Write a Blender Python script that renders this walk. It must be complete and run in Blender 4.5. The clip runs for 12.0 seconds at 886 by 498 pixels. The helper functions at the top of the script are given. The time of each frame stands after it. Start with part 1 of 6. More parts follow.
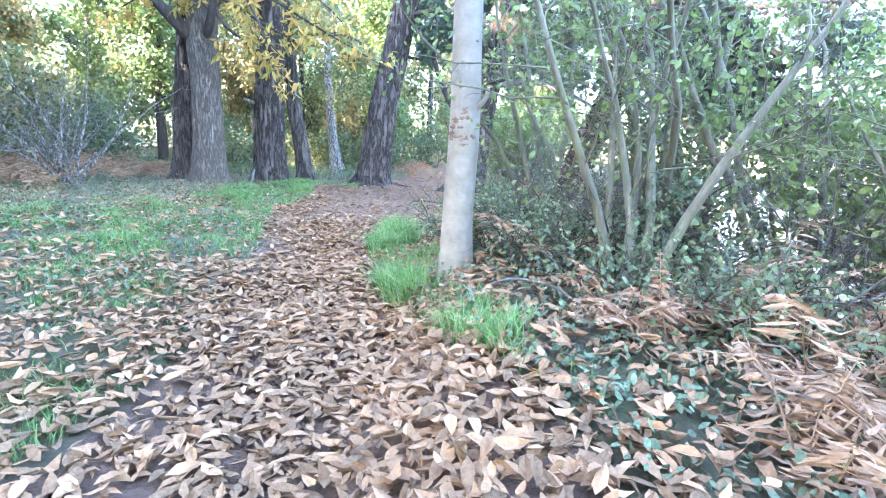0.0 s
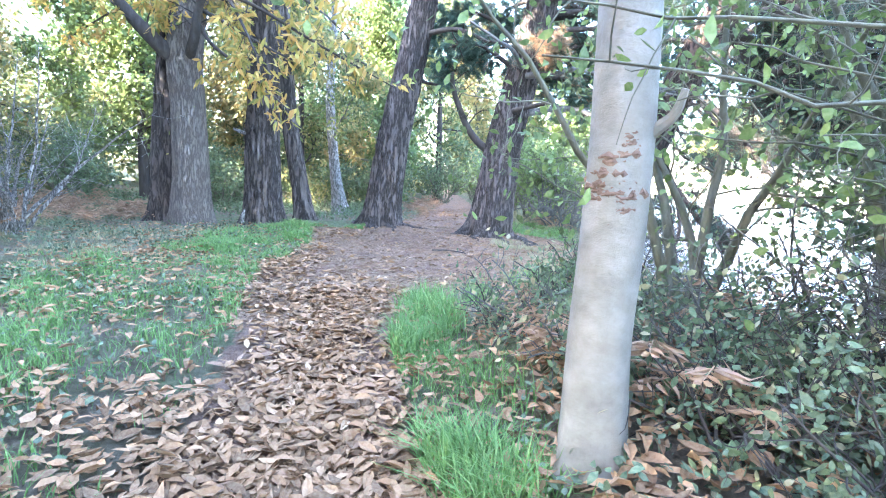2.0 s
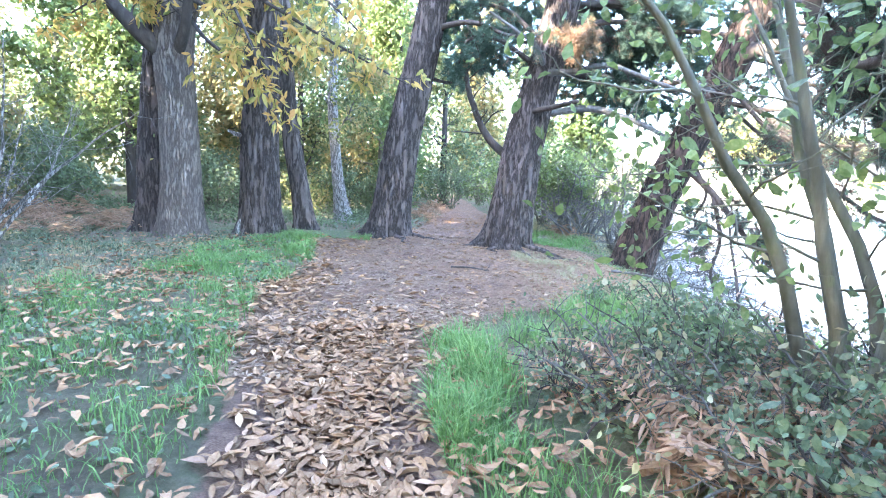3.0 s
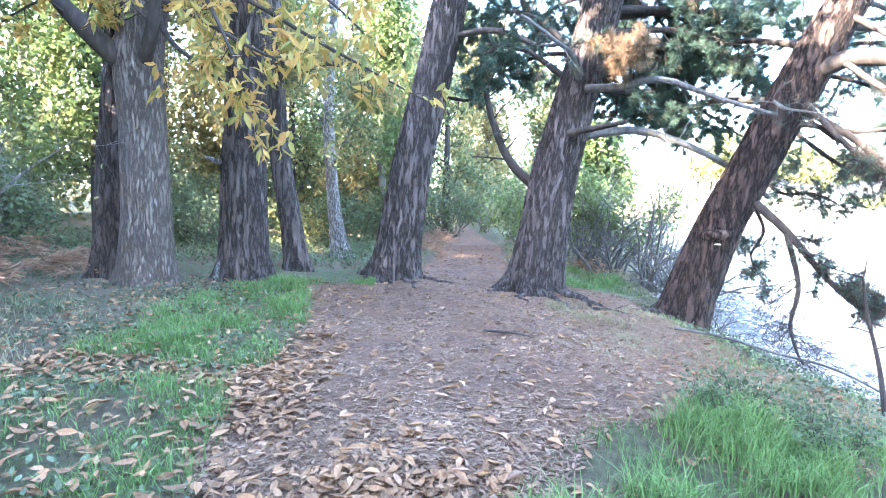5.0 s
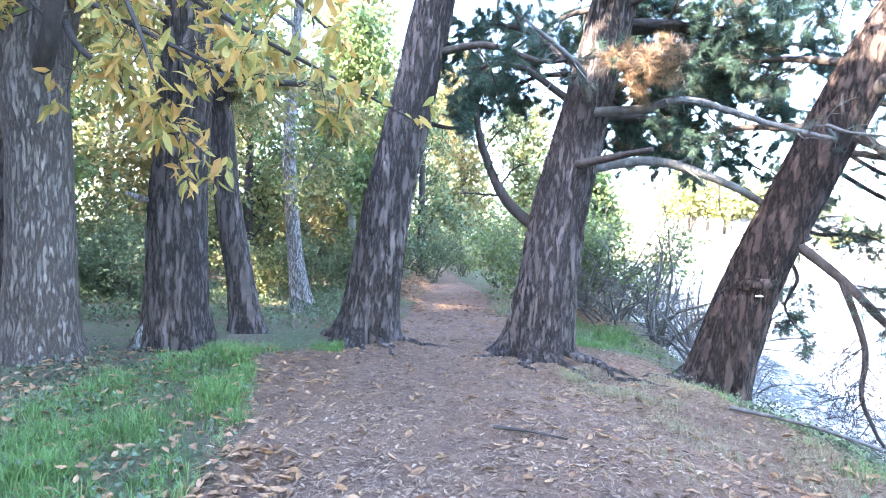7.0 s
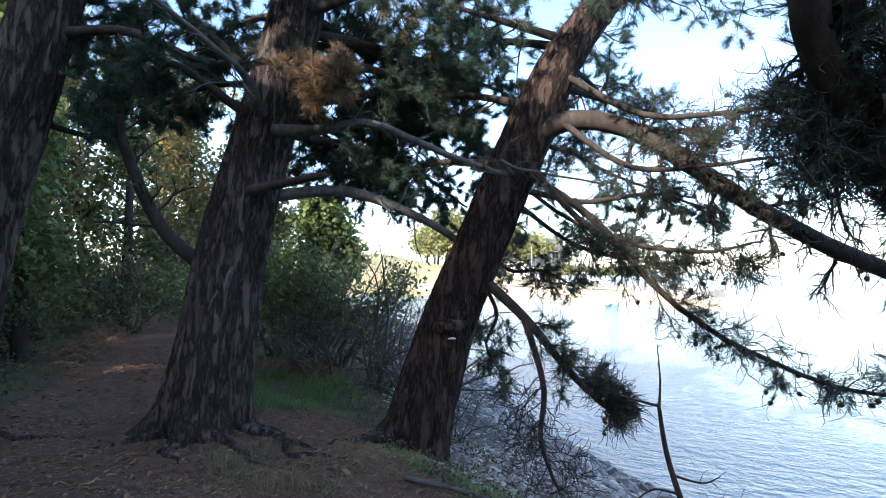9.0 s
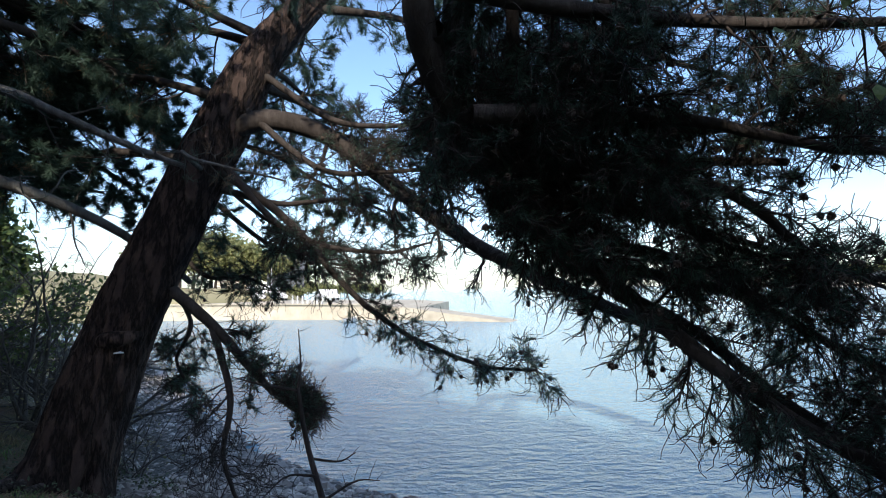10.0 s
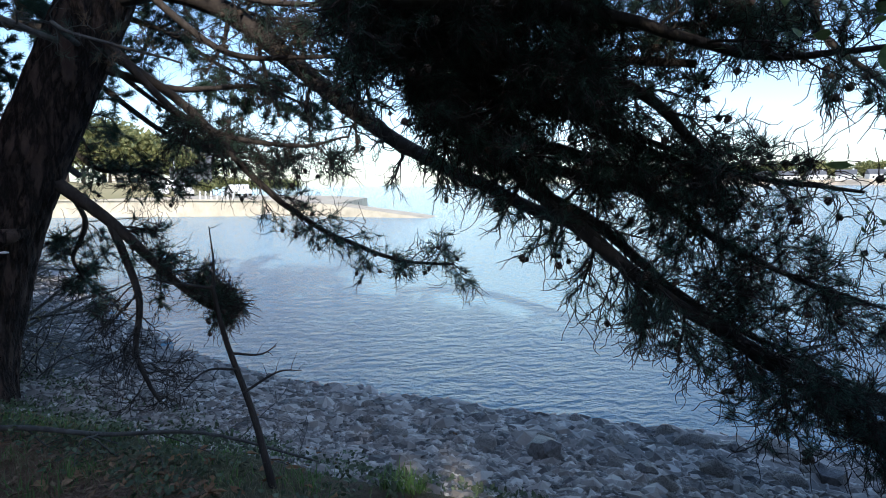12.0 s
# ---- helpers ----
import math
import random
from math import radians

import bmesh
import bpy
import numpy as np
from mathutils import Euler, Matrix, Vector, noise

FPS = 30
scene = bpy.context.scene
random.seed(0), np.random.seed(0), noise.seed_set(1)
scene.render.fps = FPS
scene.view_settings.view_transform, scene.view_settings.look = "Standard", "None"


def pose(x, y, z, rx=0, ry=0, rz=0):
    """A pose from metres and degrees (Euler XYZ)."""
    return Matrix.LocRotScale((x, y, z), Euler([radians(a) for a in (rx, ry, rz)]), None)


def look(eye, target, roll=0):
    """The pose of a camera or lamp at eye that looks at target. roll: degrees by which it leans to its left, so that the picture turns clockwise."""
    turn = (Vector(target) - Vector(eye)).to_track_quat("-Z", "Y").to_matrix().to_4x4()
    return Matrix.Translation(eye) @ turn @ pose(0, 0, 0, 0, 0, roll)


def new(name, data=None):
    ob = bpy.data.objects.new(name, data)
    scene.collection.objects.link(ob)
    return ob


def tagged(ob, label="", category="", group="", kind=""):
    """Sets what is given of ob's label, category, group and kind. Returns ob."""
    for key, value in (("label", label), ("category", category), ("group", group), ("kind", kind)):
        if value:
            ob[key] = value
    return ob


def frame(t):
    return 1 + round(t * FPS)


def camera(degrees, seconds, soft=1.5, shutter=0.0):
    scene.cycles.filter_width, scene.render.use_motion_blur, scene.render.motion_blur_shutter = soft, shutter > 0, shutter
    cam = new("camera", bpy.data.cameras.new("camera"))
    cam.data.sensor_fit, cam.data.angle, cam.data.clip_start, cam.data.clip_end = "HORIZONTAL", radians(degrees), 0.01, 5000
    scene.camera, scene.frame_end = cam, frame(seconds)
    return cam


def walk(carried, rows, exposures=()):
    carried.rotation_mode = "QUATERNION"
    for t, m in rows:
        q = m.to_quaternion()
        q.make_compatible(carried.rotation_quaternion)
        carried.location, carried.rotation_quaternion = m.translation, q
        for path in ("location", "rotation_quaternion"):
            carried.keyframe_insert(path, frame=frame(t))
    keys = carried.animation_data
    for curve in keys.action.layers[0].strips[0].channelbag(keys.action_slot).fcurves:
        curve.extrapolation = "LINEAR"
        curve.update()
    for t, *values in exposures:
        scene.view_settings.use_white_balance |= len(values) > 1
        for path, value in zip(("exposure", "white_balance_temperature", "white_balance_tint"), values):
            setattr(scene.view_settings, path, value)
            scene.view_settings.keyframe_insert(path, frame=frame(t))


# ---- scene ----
cam = camera(80.0, 12.0, soft=1.0)
PATH = [
    (0, (-0.238, 2.897, 1.255), (-0.319, 4.855, 0.856), 1.7),
    (0.5, (-0.347, 3.416, 1.262), (-0.443, 5.382, 0.908), 1.6),
    (1, (-0.459, 3.958, 1.285), (-0.552, 5.929, 0.964), 1.4),
    (1.5, (-0.634, 4.457, 1.321), (-0.725, 6.432, 1.02), 1.4),
    (2, (-0.814, 4.97, 1.349), (-0.899, 6.947, 1.061), 1.5),
    (2.5, (-1.028, 5.489, 1.392), (-1.106, 7.466, 1.106), 1.5),
    (3, (-1.223, 6.007, 1.429), (-1.298, 7.985, 1.147), 1.5),
    (3.2, (-1.314, 6.256, 1.423), (-1.38, 8.236, 1.146), 1.3),
    (4.8, (-1.749, 7.602, 1.654), (-1.797, 9.589, 1.426), 1.1),
    (5, (-1.796, 7.8, 1.666), (-1.839, 9.789, 1.455), 1.3),
    (5.5, (-1.879, 8.264, 1.68), (-1.906, 10.256, 1.507), 1.1),
    (6, (-1.962, 8.71, 1.658), (-1.975, 10.706, 1.544), 1.1),
    (6.5, (-2.046, 9.169, 1.634), (-2.017, 11.168, 1.566), 1.1),
    (6.7, (-2.075, 9.327, 1.657), (-2.034, 11.325, 1.596), 1.1),
    (8.3, (-1.332, 10.502, 1.902), (-0.891, 12.453, 1.858), 0.2),
    (8.5, (-1.126, 10.574, 1.903), (-0.579, 12.498, 1.89), 0.4),
    (9, (-0.502, 10.569, 1.787), (0.37, 12.367, 1.872), 0.2),
    (9.5, (-0.063, 10.315, 1.532), (1.13, 11.912, 1.691), -0.9),
    (10, (0.067, 10.225, 1.562), (1.658, 11.427, 1.713), -1.0),
    (10.5, (0.005, 10.222, 1.559), (1.732, 11.228, 1.485), -0.8),
    (11, (0.041, 10.224, 1.561), (1.783, 11.188, 1.371), -1.0),
    (11.5, (0.069, 10.226, 1.562), (1.812, 11.177, 1.328), -0.8),
    (12, (0.068, 10.226, 1.562), (1.813, 11.172, 1.318), -0.6),
]

SUN_AZ, SUN_EL = radians(236), radians(31)
EXPOSURES = [(0.0, 5.2, 5850, 12), (3.0, 5.1, 5950, 13), (5.0, 4.98, 5900, 15), (6.7, 4.9, 5900, 15), (8.2, 3.95, 5950, 13), (8.8, 2.5, 6000, 12), (9.5, 0.95, 5950, 11), (10.5, 0.85, 5700, 9), (12.0, 0.85, 5600, 9)]
walk(cam, [(t, look(eye, target, roll)) for t, eye, target, roll in PATH], EXPOSURES)

# ---- world and sun ----
world = bpy.data.worlds.new("sky")
scene.world = world
world.use_nodes = True
wn = world.node_tree.nodes
sky = wn.new("ShaderNodeTexSky")
sky.sky_type, sky.sun_disc = "NISHITA", False
sky.sun_elevation, sky.sun_rotation = SUN_EL, SUN_AZ
sky.air_density, sky.dust_density, sky.ozone_density = 1.0, 0.9, 1.0
wn["Background"].inputs["Strength"].default_value = 0.15
world.node_tree.links.new(sky.outputs["Color"], wn["Background"].inputs["Color"])
sun = new("sun", bpy.data.lights.new("sun", "SUN"))
sun.data.energy, sun.data.angle, sun.data.color = 3.2, radians(0.6), (1.0, 0.86, 0.68)
sun_from = Vector((math.sin(SUN_AZ) * math.cos(SUN_EL), math.cos(SUN_AZ) * math.cos(SUN_EL), math.sin(SUN_EL)))
sun.matrix_world = look(sun_from * 50, (0, 0, 0))

# ---- materials ----


def nodes_of(name):
    m = bpy.data.materials.new(name)
    m.use_nodes = True
    nt = m.node_tree
    return m, nt, nt.nodes, nt.links, nt.nodes["Principled BSDF"]


def ramp(nt, fac, stops):
    r = nt.nodes.new("ShaderNodeValToRGB")
    el = r.color_ramp.elements
    while len(el) < len(stops):
        el.new(0.5)
    for e, (p, c) in zip(el, stops):
        e.position, e.color = p, (*c, 1)
    nt.links.new(fac, r.inputs["Fac"])
    return r.outputs["Color"]


def noise_of(nt, scale, detail=6.0, stretch=(1, 1, 1), rough=0.6, coords="Object"):
    tc = nt.nodes.new("ShaderNodeTexCoord")
    mp = nt.nodes.new("ShaderNodeMapping")
    mp.inputs["Scale"].default_value = stretch
    n = nt.nodes.new("ShaderNodeTexNoise")
    n.inputs["Scale"].default_value, n.inputs["Detail"].default_value, n.inputs["Roughness"].default_value = scale, detail, rough
    nt.links.new(tc.outputs[coords], mp.inputs["Vector"])
    nt.links.new(mp.outputs["Vector"], n.inputs["Vector"])
    return n.outputs["Fac"]


def mixed(nt, fac, a, b, mode="MIX"):
    m = nt.nodes.new("ShaderNodeMix")
    m.data_type, m.blend_type = "RGBA", mode
    for sock, v in ((m.inputs["Factor"], fac), (m.inputs["A"], a), (m.inputs["B"], b)):
        if isinstance(v, (int, float)):
            sock.default_value = v
        elif isinstance(v, tuple):
            sock.default_value = (*v, 1)
        else:
            nt.links.new(v, sock)
    return m.outputs["Result"]


def bump(nt, bsdf, height, strength, distance):
    b = nt.nodes.new("ShaderNodeBump")
    b.inputs["Strength"].default_value, b.inputs["Distance"].default_value = strength, distance
    nt.links.new(height, b.inputs["Height"])
    nt.links.new(b.outputs["Normal"], bsdf.inputs["Normal"])


def bark(name, dark, mid, light, scale=6, stretch=(1, 1, 0.18), rough=0.9, bumpy=0.6, moss=None, furrow=0.0, deep=0.55):
    """Bark: two scales of colour, and dark furrows between upright plates."""
    m, nt, n, l, b = nodes_of(name)
    c = ramp(nt, noise_of(nt, scale, 9, stretch, 0.68), [(0.28, dark), (0.5, mid), (0.74, light)])
    c = mixed(nt, 0.5, c, ramp(nt, noise_of(nt, 1.9, 7), [(0.3, dark), (0.55, mid), (0.8, light)]))
    if moss:
        f = ramp(nt, noise_of(nt, 3.5, 6), [(0.55, (0, 0, 0)), (0.72, (0.7, 0.7, 0.7))])
        c = mixed(nt, f, c, moss)
    relief = noise_of(nt, scale * 3, 8, stretch, 0.7)
    if furrow:
        v = n.new("ShaderNodeMath")
        v.operation = "SUBTRACT"
        v.inputs[1].default_value = 0.5
        l.new(noise_of(nt, furrow, 6, (1, 1, 0.2), 0.62), v.inputs[0])
        a = n.new("ShaderNodeMath")
        a.operation = "ABSOLUTE"
        l.new(v.outputs[0], a.inputs[0])
        cut = ramp(nt, a.outputs[0], [(0.0, (0, 0, 0)), (0.025, (0.25, 0.25, 0.25)), (0.085, (1, 1, 1))])
        c = mixed(nt, cut, tuple(deep * d for d in dark), c)
        relief = mixed(nt, 0.3, cut, relief)
    l.new(c, b.inputs["Base Color"])
    b.inputs["Roughness"].default_value = rough
    b.inputs["Specular IOR Level"].default_value = 0.25
    bump(nt, b, relief, 1.0 if furrow else bumpy, 0.06 if furrow else 0.03)
    return m


def leafy(name, stops, trans=0.35, rough=0.55, patch=0.35, fleck=0.25):
    """Leaves: colour by each leaf's own chance and slow patches through the crown."""
    m, nt, n, l, b = nodes_of(name)
    g = n.new("ShaderNodeNewGeometry")
    add = n.new("ShaderNodeMath")
    add.operation = "MULTIPLY_ADD"
    add.inputs[1].default_value = 1 - patch
    sc = n.new("ShaderNodeMath")
    sc.operation = "MULTIPLY"
    sc.inputs[1].default_value = patch
    l.new(noise_of(nt, 0.7, 3), sc.inputs[0])
    l.new(g.outputs["Random Per Island"], add.inputs[0])
    l.new(sc.outputs[0], add.inputs[2])
    c = ramp(nt, add.outputs[0], stops)
    c = mixed(nt, fleck, c, ramp(nt, noise_of(nt, 60, 3), [(0.3, (0.05, 0.04, 0.02)), (0.7, (0.4, 0.34, 0.2))]))
    l.new(c, b.inputs["Base Color"])
    b.inputs["Roughness"].default_value = rough
    b.inputs["Specular IOR Level"].default_value = 0.3
    if trans:
        t = n.new("ShaderNodeBsdfTranslucent")
        mx = n.new("ShaderNodeMixShader")
        mx.inputs["Fac"].default_value = trans
        l.new(c, t.inputs["Color"])
        l.new(b.outputs[0], mx.inputs[1])
        l.new(t.outputs[0], mx.inputs[2])
        l.new(mx.outputs[0], n["Material Output"].inputs["Surface"])
    return m


def plain(name, a, b_, scale=4, rough=0.8, bumpy=0.3, metal=0.0, dist=0.02):
    m, nt, n, l, b = nodes_of(name)
    c = ramp(nt, noise_of(nt, scale, 7), [(0.3, a), (0.7, b_)])
    l.new(c, b.inputs["Base Color"])
    b.inputs["Roughness"].default_value, b.inputs["Metallic"].default_value = rough, metal
    bump(nt, b, noise_of(nt, scale * 5, 6), bumpy, dist)
    return m


M_PINE = bark("pine_bark", (0.06, 0.047, 0.041), (0.115, 0.092, 0.083), (0.19, 0.158, 0.145), 10, (1, 1, 0.3), furrow=8.0)
M_PINE_RED = bark("pine_bark_reddish", (0.032, 0.023, 0.019), (0.08, 0.053, 0.043), (0.17, 0.112, 0.086), 9, (1, 1, 0.35), furrow=7.0)
M_GREYBARK = bark("chestnut_bark", (0.12, 0.097, 0.082), (0.2, 0.165, 0.142), (0.29, 0.243, 0.21), 12, (1, 1, 0.3), furrow=17.0, deep=0.9)
M_BIRCH = bark("silver_bark", (0.1, 0.085, 0.066), (0.2, 0.18, 0.152), (0.31, 0.292, 0.262), 6, (1, 1, 1.25), 0.65, 0.45)
M_SCAR = bark("scarred_bark", (0.05, 0.03, 0.02), (0.16, 0.1, 0.07), (0.3, 0.22, 0.17), 25, (1, 1, 2))
M_PALE = bark("pale_bark", (0.16, 0.15, 0.14), (0.34, 0.32, 0.3), (0.55, 0.53, 0.5), 9, furrow=24.0)
M_TWIG = bark("twig_bark", (0.022, 0.018, 0.015), (0.055, 0.045, 0.039), (0.12, 0.102, 0.09), 12)
M_LICHEN = bark("lichened_twig", (0.045, 0.041, 0.037), (0.115, 0.11, 0.1), (0.25, 0.243, 0.222), 14)
M_STEM = bark("shrub_stem", (0.05, 0.05, 0.035), (0.12, 0.115, 0.085), (0.24, 0.23, 0.18), 12, moss=(0.1, 0.13, 0.05))
M_NEEDLE = leafy("pine_needles", [(0.1, (0.022, 0.048, 0.036)), (0.5, (0.055, 0.1, 0.072)), (0.9, (0.105, 0.17, 0.12))], 0.3, fleck=0.04)
M_DEADNEEDLE = leafy("dead_needles", [(0.1, (0.16, 0.085, 0.045)), (0.9, (0.36, 0.22, 0.13))], 0.2)
M_CRUMB = leafy("bark_crumbs_and_needles", [(0.1, (0.07, 0.04, 0.027)), (0.45, (0.21, 0.115, 0.075)), (0.75, (0.37, 0.23, 0.155)), (0.97, (0.55, 0.42, 0.32))], 0.1, 0.85)
M_CONE = plain("cone", (0.03, 0.02, 0.015), (0.1, 0.07, 0.05), 30)
M_GREEN = leafy("green_leaves", [(0.1, (0.03, 0.065, 0.02)), (0.5, (0.08, 0.15, 0.035)), (0.9, (0.19, 0.27, 0.07))])
M_DEEP = leafy("dark_green_leaves", [(0.1, (0.03, 0.07, 0.04)), (0.55, (0.07, 0.135, 0.065)), (0.92, (0.15, 0.21, 0.1))])
M_AUTUMN = leafy("autumn_leaves", [(0.12, (0.09, 0.12, 0.045)), (0.4, (0.22, 0.21, 0.075)), (0.7, (0.37, 0.28, 0.1)), (0.95, (0.35, 0.19, 0.085))], 0.4)
M_CHESTNUT = leafy("chestnut_leaves", [(0.12, (0.13, 0.17, 0.05)), (0.35, (0.36, 0.31, 0.08)), (0.65, (0.58, 0.37, 0.1)), (0.95, (0.46, 0.22, 0.08))], 0.5, fleck=0.1)
M_MIXED = leafy("woodland_leaves", [(0.1, (0.035, 0.07, 0.03)), (0.45, (0.1, 0.15, 0.045)), (0.7, (0.27, 0.26, 0.09)), (0.95, (0.42, 0.32, 0.12))])
M_LITTER = leafy("fallen_leaves", [(0.05, (0.1, 0.046, 0.024)), (0.35, (0.22, 0.105, 0.052)), (0.65, (0.34, 0.172, 0.085)), (0.95, (0.44, 0.255, 0.14))], 0.12, 0.85, 0.2)
M_GRASS = leafy("grass_blades", [(0.1, (0.05, 0.14, 0.03)), (0.55, (0.12, 0.28, 0.06)), (0.95, (0.27, 0.4, 0.13))], 0.4)
M_DRYGRASS = leafy("dry_grass", [(0.1, (0.2, 0.17, 0.09)), (0.6, (0.33, 0.29, 0.17)), (0.95, (0.2, 0.26, 0.1))], 0.3)
M_BRACKEN = leafy("dead_bracken", [(0.1, (0.18, 0.095, 0.06)), (0.55, (0.34, 0.19, 0.12)), (0.95, (0.45, 0.29, 0.2))], 0.25)
M_IVY = leafy("ivy_leaves", [(0.1, (0.02, 0.05, 0.03)), (0.55, (0.05, 0.1, 0.05)), (0.92, (0.14, 0.2, 0.11))], 0.15, 0.6)
M_STONE = plain("beach_stone", (0.13, 0.11, 0.095), (0.5, 0.44, 0.38), 14, 0.85, 0.8, 0.0, 0.04)
M_WET = plain("dark_wet_stone", (0.06, 0.055, 0.055), (0.22, 0.2, 0.185), 6, 0.45, 0.5)
M_QUAY = plain("pale_masonry", (0.4, 0.34, 0.25), (0.58, 0.51, 0.39), 0.8, 0.9, 0.4)
M_TARMAC = plain("tarmac", (0.05, 0.05, 0.05), (0.09, 0.085, 0.08), 3)
M_SAND = plain("sand", (0.42, 0.34, 0.24), (0.56, 0.47, 0.34), 0.2, 0.95)
M_FARLAND = plain("scrub_land", (0.2, 0.18, 0.09), (0.38, 0.33, 0.18), 0.08, 0.95)
M_WHITE = plain("white_paint", (0.7, 0.7, 0.7), (0.82, 0.82, 0.81), 2, 0.4, 0.02)
M_RENDERED = plain("cream_render", (0.6, 0.54, 0.42), (0.72, 0.66, 0.54), 1, 0.9, 0.1)
M_SLATE = plain("slate_roof", (0.07, 0.075, 0.085), (0.15, 0.155, 0.17), 2, 0.6, 0.3)
M_GLASS = plain("dark_glass", (0.02, 0.025, 0.03), (0.04, 0.045, 0.05), 1, 0.08, 0.0)
M_TYRE = plain("tyre_rubber", (0.015, 0.015, 0.015), (0.03, 0.03, 0.03), 8, 0.8)
M_STEEL = plain("grey_steel", (0.45, 0.46, 0.47), (0.6, 0.6, 0.6), 5, 0.35, 0.05, 0.7)
M_FARLEAF = leafy("far_leaves", [(0.1, (0.1, 0.13, 0.05)), (0.5, (0.22, 0.25, 0.09)), (0.92, (0.42, 0.4, 0.16))], 0.4)


def ground_material():
    m, nt, n, l, b = nodes_of("woodland_floor")

    def attr(name):
        a = n.new("ShaderNodeAttribute")
        a.attribute_name = name
        return a.outputs["Fac"]

    def edge(name, amount):
        """A mask with a ragged edge."""
        s = n.new("ShaderNodeMath")
        s.operation = "MULTIPLY_ADD"
        s.inputs[1].default_value = amount
        l.new(noise_of(nt, 5, 7), s.inputs[0])
        l.new(attr(name), s.inputs[2])
        r = n.new("ShaderNodeMapRange")
        r.inputs["From Min"].default_value, r.inputs["From Max"].default_value = 0.42 + amount / 2, 0.58 + amount / 2
        l.new(s.outputs[0], r.inputs["Value"])
        return r.outputs["Result"]

    soil = ramp(nt, noise_of(nt, 7, 12, rough=0.8), [(0.32, (0.045, 0.025, 0.017)), (0.5, (0.18, 0.107, 0.076)), (0.66, (0.38, 0.235, 0.168))])
    needles = ramp(nt, noise_of(nt, 55, 6, (1, 2.5, 1), 0.75), [(0.35, (0.1, 0.05, 0.03)), (0.62, (0.36, 0.205, 0.125))])
    soil = mixed(nt, ramp(nt, noise_of(nt, 1.6, 6), [(0.38, (0, 0, 0)), (0.58, (0.75, 0.75, 0.75))]), soil, needles)
    green = ramp(nt, noise_of(nt, 14, 9, rough=0.75), [(0.3, (0.05, 0.06, 0.025)), (0.52, (0.1, 0.115, 0.045)), (0.72, (0.2, 0.17, 0.09))])
    brown = ramp(nt, noise_of(nt, 18, 9, rough=0.75), [(0.3, (0.06, 0.045, 0.03)), (0.7, (0.22, 0.16, 0.1))])
    green = mixed(nt, ramp(nt, noise_of(nt, 0.9, 5), [(0.4, (0, 0, 0)), (0.6, (1, 1, 1))]), green, brown)
    shingle = ramp(nt, noise_of(nt, 22, 8, rough=0.8), [(0.3, (0.05, 0.05, 0.05)), (0.7, (0.22, 0.21, 0.2))])
    c = mixed(nt, edge("path", 0.8), green, soil)
    c = mixed(nt, edge("beach", 0.5), c, shingle)
    l.new(c, b.inputs["Base Color"])
    b.inputs["Roughness"].default_value = 0.95
    bump(nt, b, noise_of(nt, 11, 12, rough=0.8), 1.0, 0.11)
    return m


def water_material():
    m, nt, n, l, b = nodes_of("sea_water")
    b.inputs["Base Color"].default_value = (0.19, 0.32, 0.4, 1)
    b.inputs["Roughness"].default_value, b.inputs["IOR"].default_value = 0.1, 1.33

    def ripples(scale, detail, along):
        tc, mp, t = n.new("ShaderNodeTexCoord"), n.new("ShaderNodeMapping"), n.new("ShaderNodeTexNoise")
        mp.vector_type = "TEXTURE"
        mp.inputs["Rotation"].default_value = (0, 0, radians(28 + 6 * along))
        mp.inputs["Scale"].default_value = (1, along, 1)
        t.inputs["Scale"].default_value, t.inputs["Detail"].default_value = scale, detail
        l.new(tc.outputs["Object"], mp.inputs["Vector"])
        l.new(mp.outputs["Vector"], t.inputs["Vector"])
        return t.outputs["Fac"]

    mx = n.new("ShaderNodeMath")
    mx.operation = "MULTIPLY_ADD"
    mx.inputs[1].default_value = 0.8
    l.new(ripples(11.0, 4, 1.7), mx.inputs[0])
    l.new(ripples(4.2, 5, 2.2), mx.inputs[2])
    bump(nt, b, mx.outputs[0], 1.0, 0.11)
    return m


M_GROUND, M_WATER = ground_material(), water_material()

# ---- mesh helpers ----
rng = np.random.default_rng(7)


def mesh_of(name, verts, faces, smooth=False):
    """One mesh from an array of places and a list of arrays of corners."""
    me = bpy.data.meshes.new(name)
    faces = [np.asarray(f, dtype=np.int32) for f in faces if len(f)]
    me.vertices.add(len(verts))
    me.vertices.foreach_set("co", np.asarray(verts, dtype=np.float32).ravel())
    me.loops.add(sum(f.size for f in faces))
    me.loops.foreach_set("vertex_index", np.concatenate([f.ravel() for f in faces]))
    sizes = np.concatenate([np.full(len(f), f.shape[1]) for f in faces])
    me.polygons.add(len(sizes))
    me.polygons.foreach_set("loop_start", np.r_[0, np.cumsum(sizes)[:-1]].astype(np.int32))
    me.update(calc_edges=True)
    me.polygons.foreach_set("use_smooth", np.full(len(sizes), smooth))
    return me


class Build:
    """Gathers pieces into one mesh."""

    def __init__(self):
        self.v, self.f, self.count = [], {}, 0

    def add(self, v, *fs):
        self.v.append(np.asarray(v, float).reshape(-1, 3))
        for f in fs:
            f = np.asarray(f)
            if len(f):
                self.f.setdefault(f.shape[1], []).append(f + self.count)
        self.count += len(self.v[-1])
        return self

    def mesh(self, name, base=(0, 0, 0), smooth=False):
        return mesh_of(name, np.concatenate(self.v) - np.asarray(base), [np.concatenate(f) for f in self.f.values()], smooth)


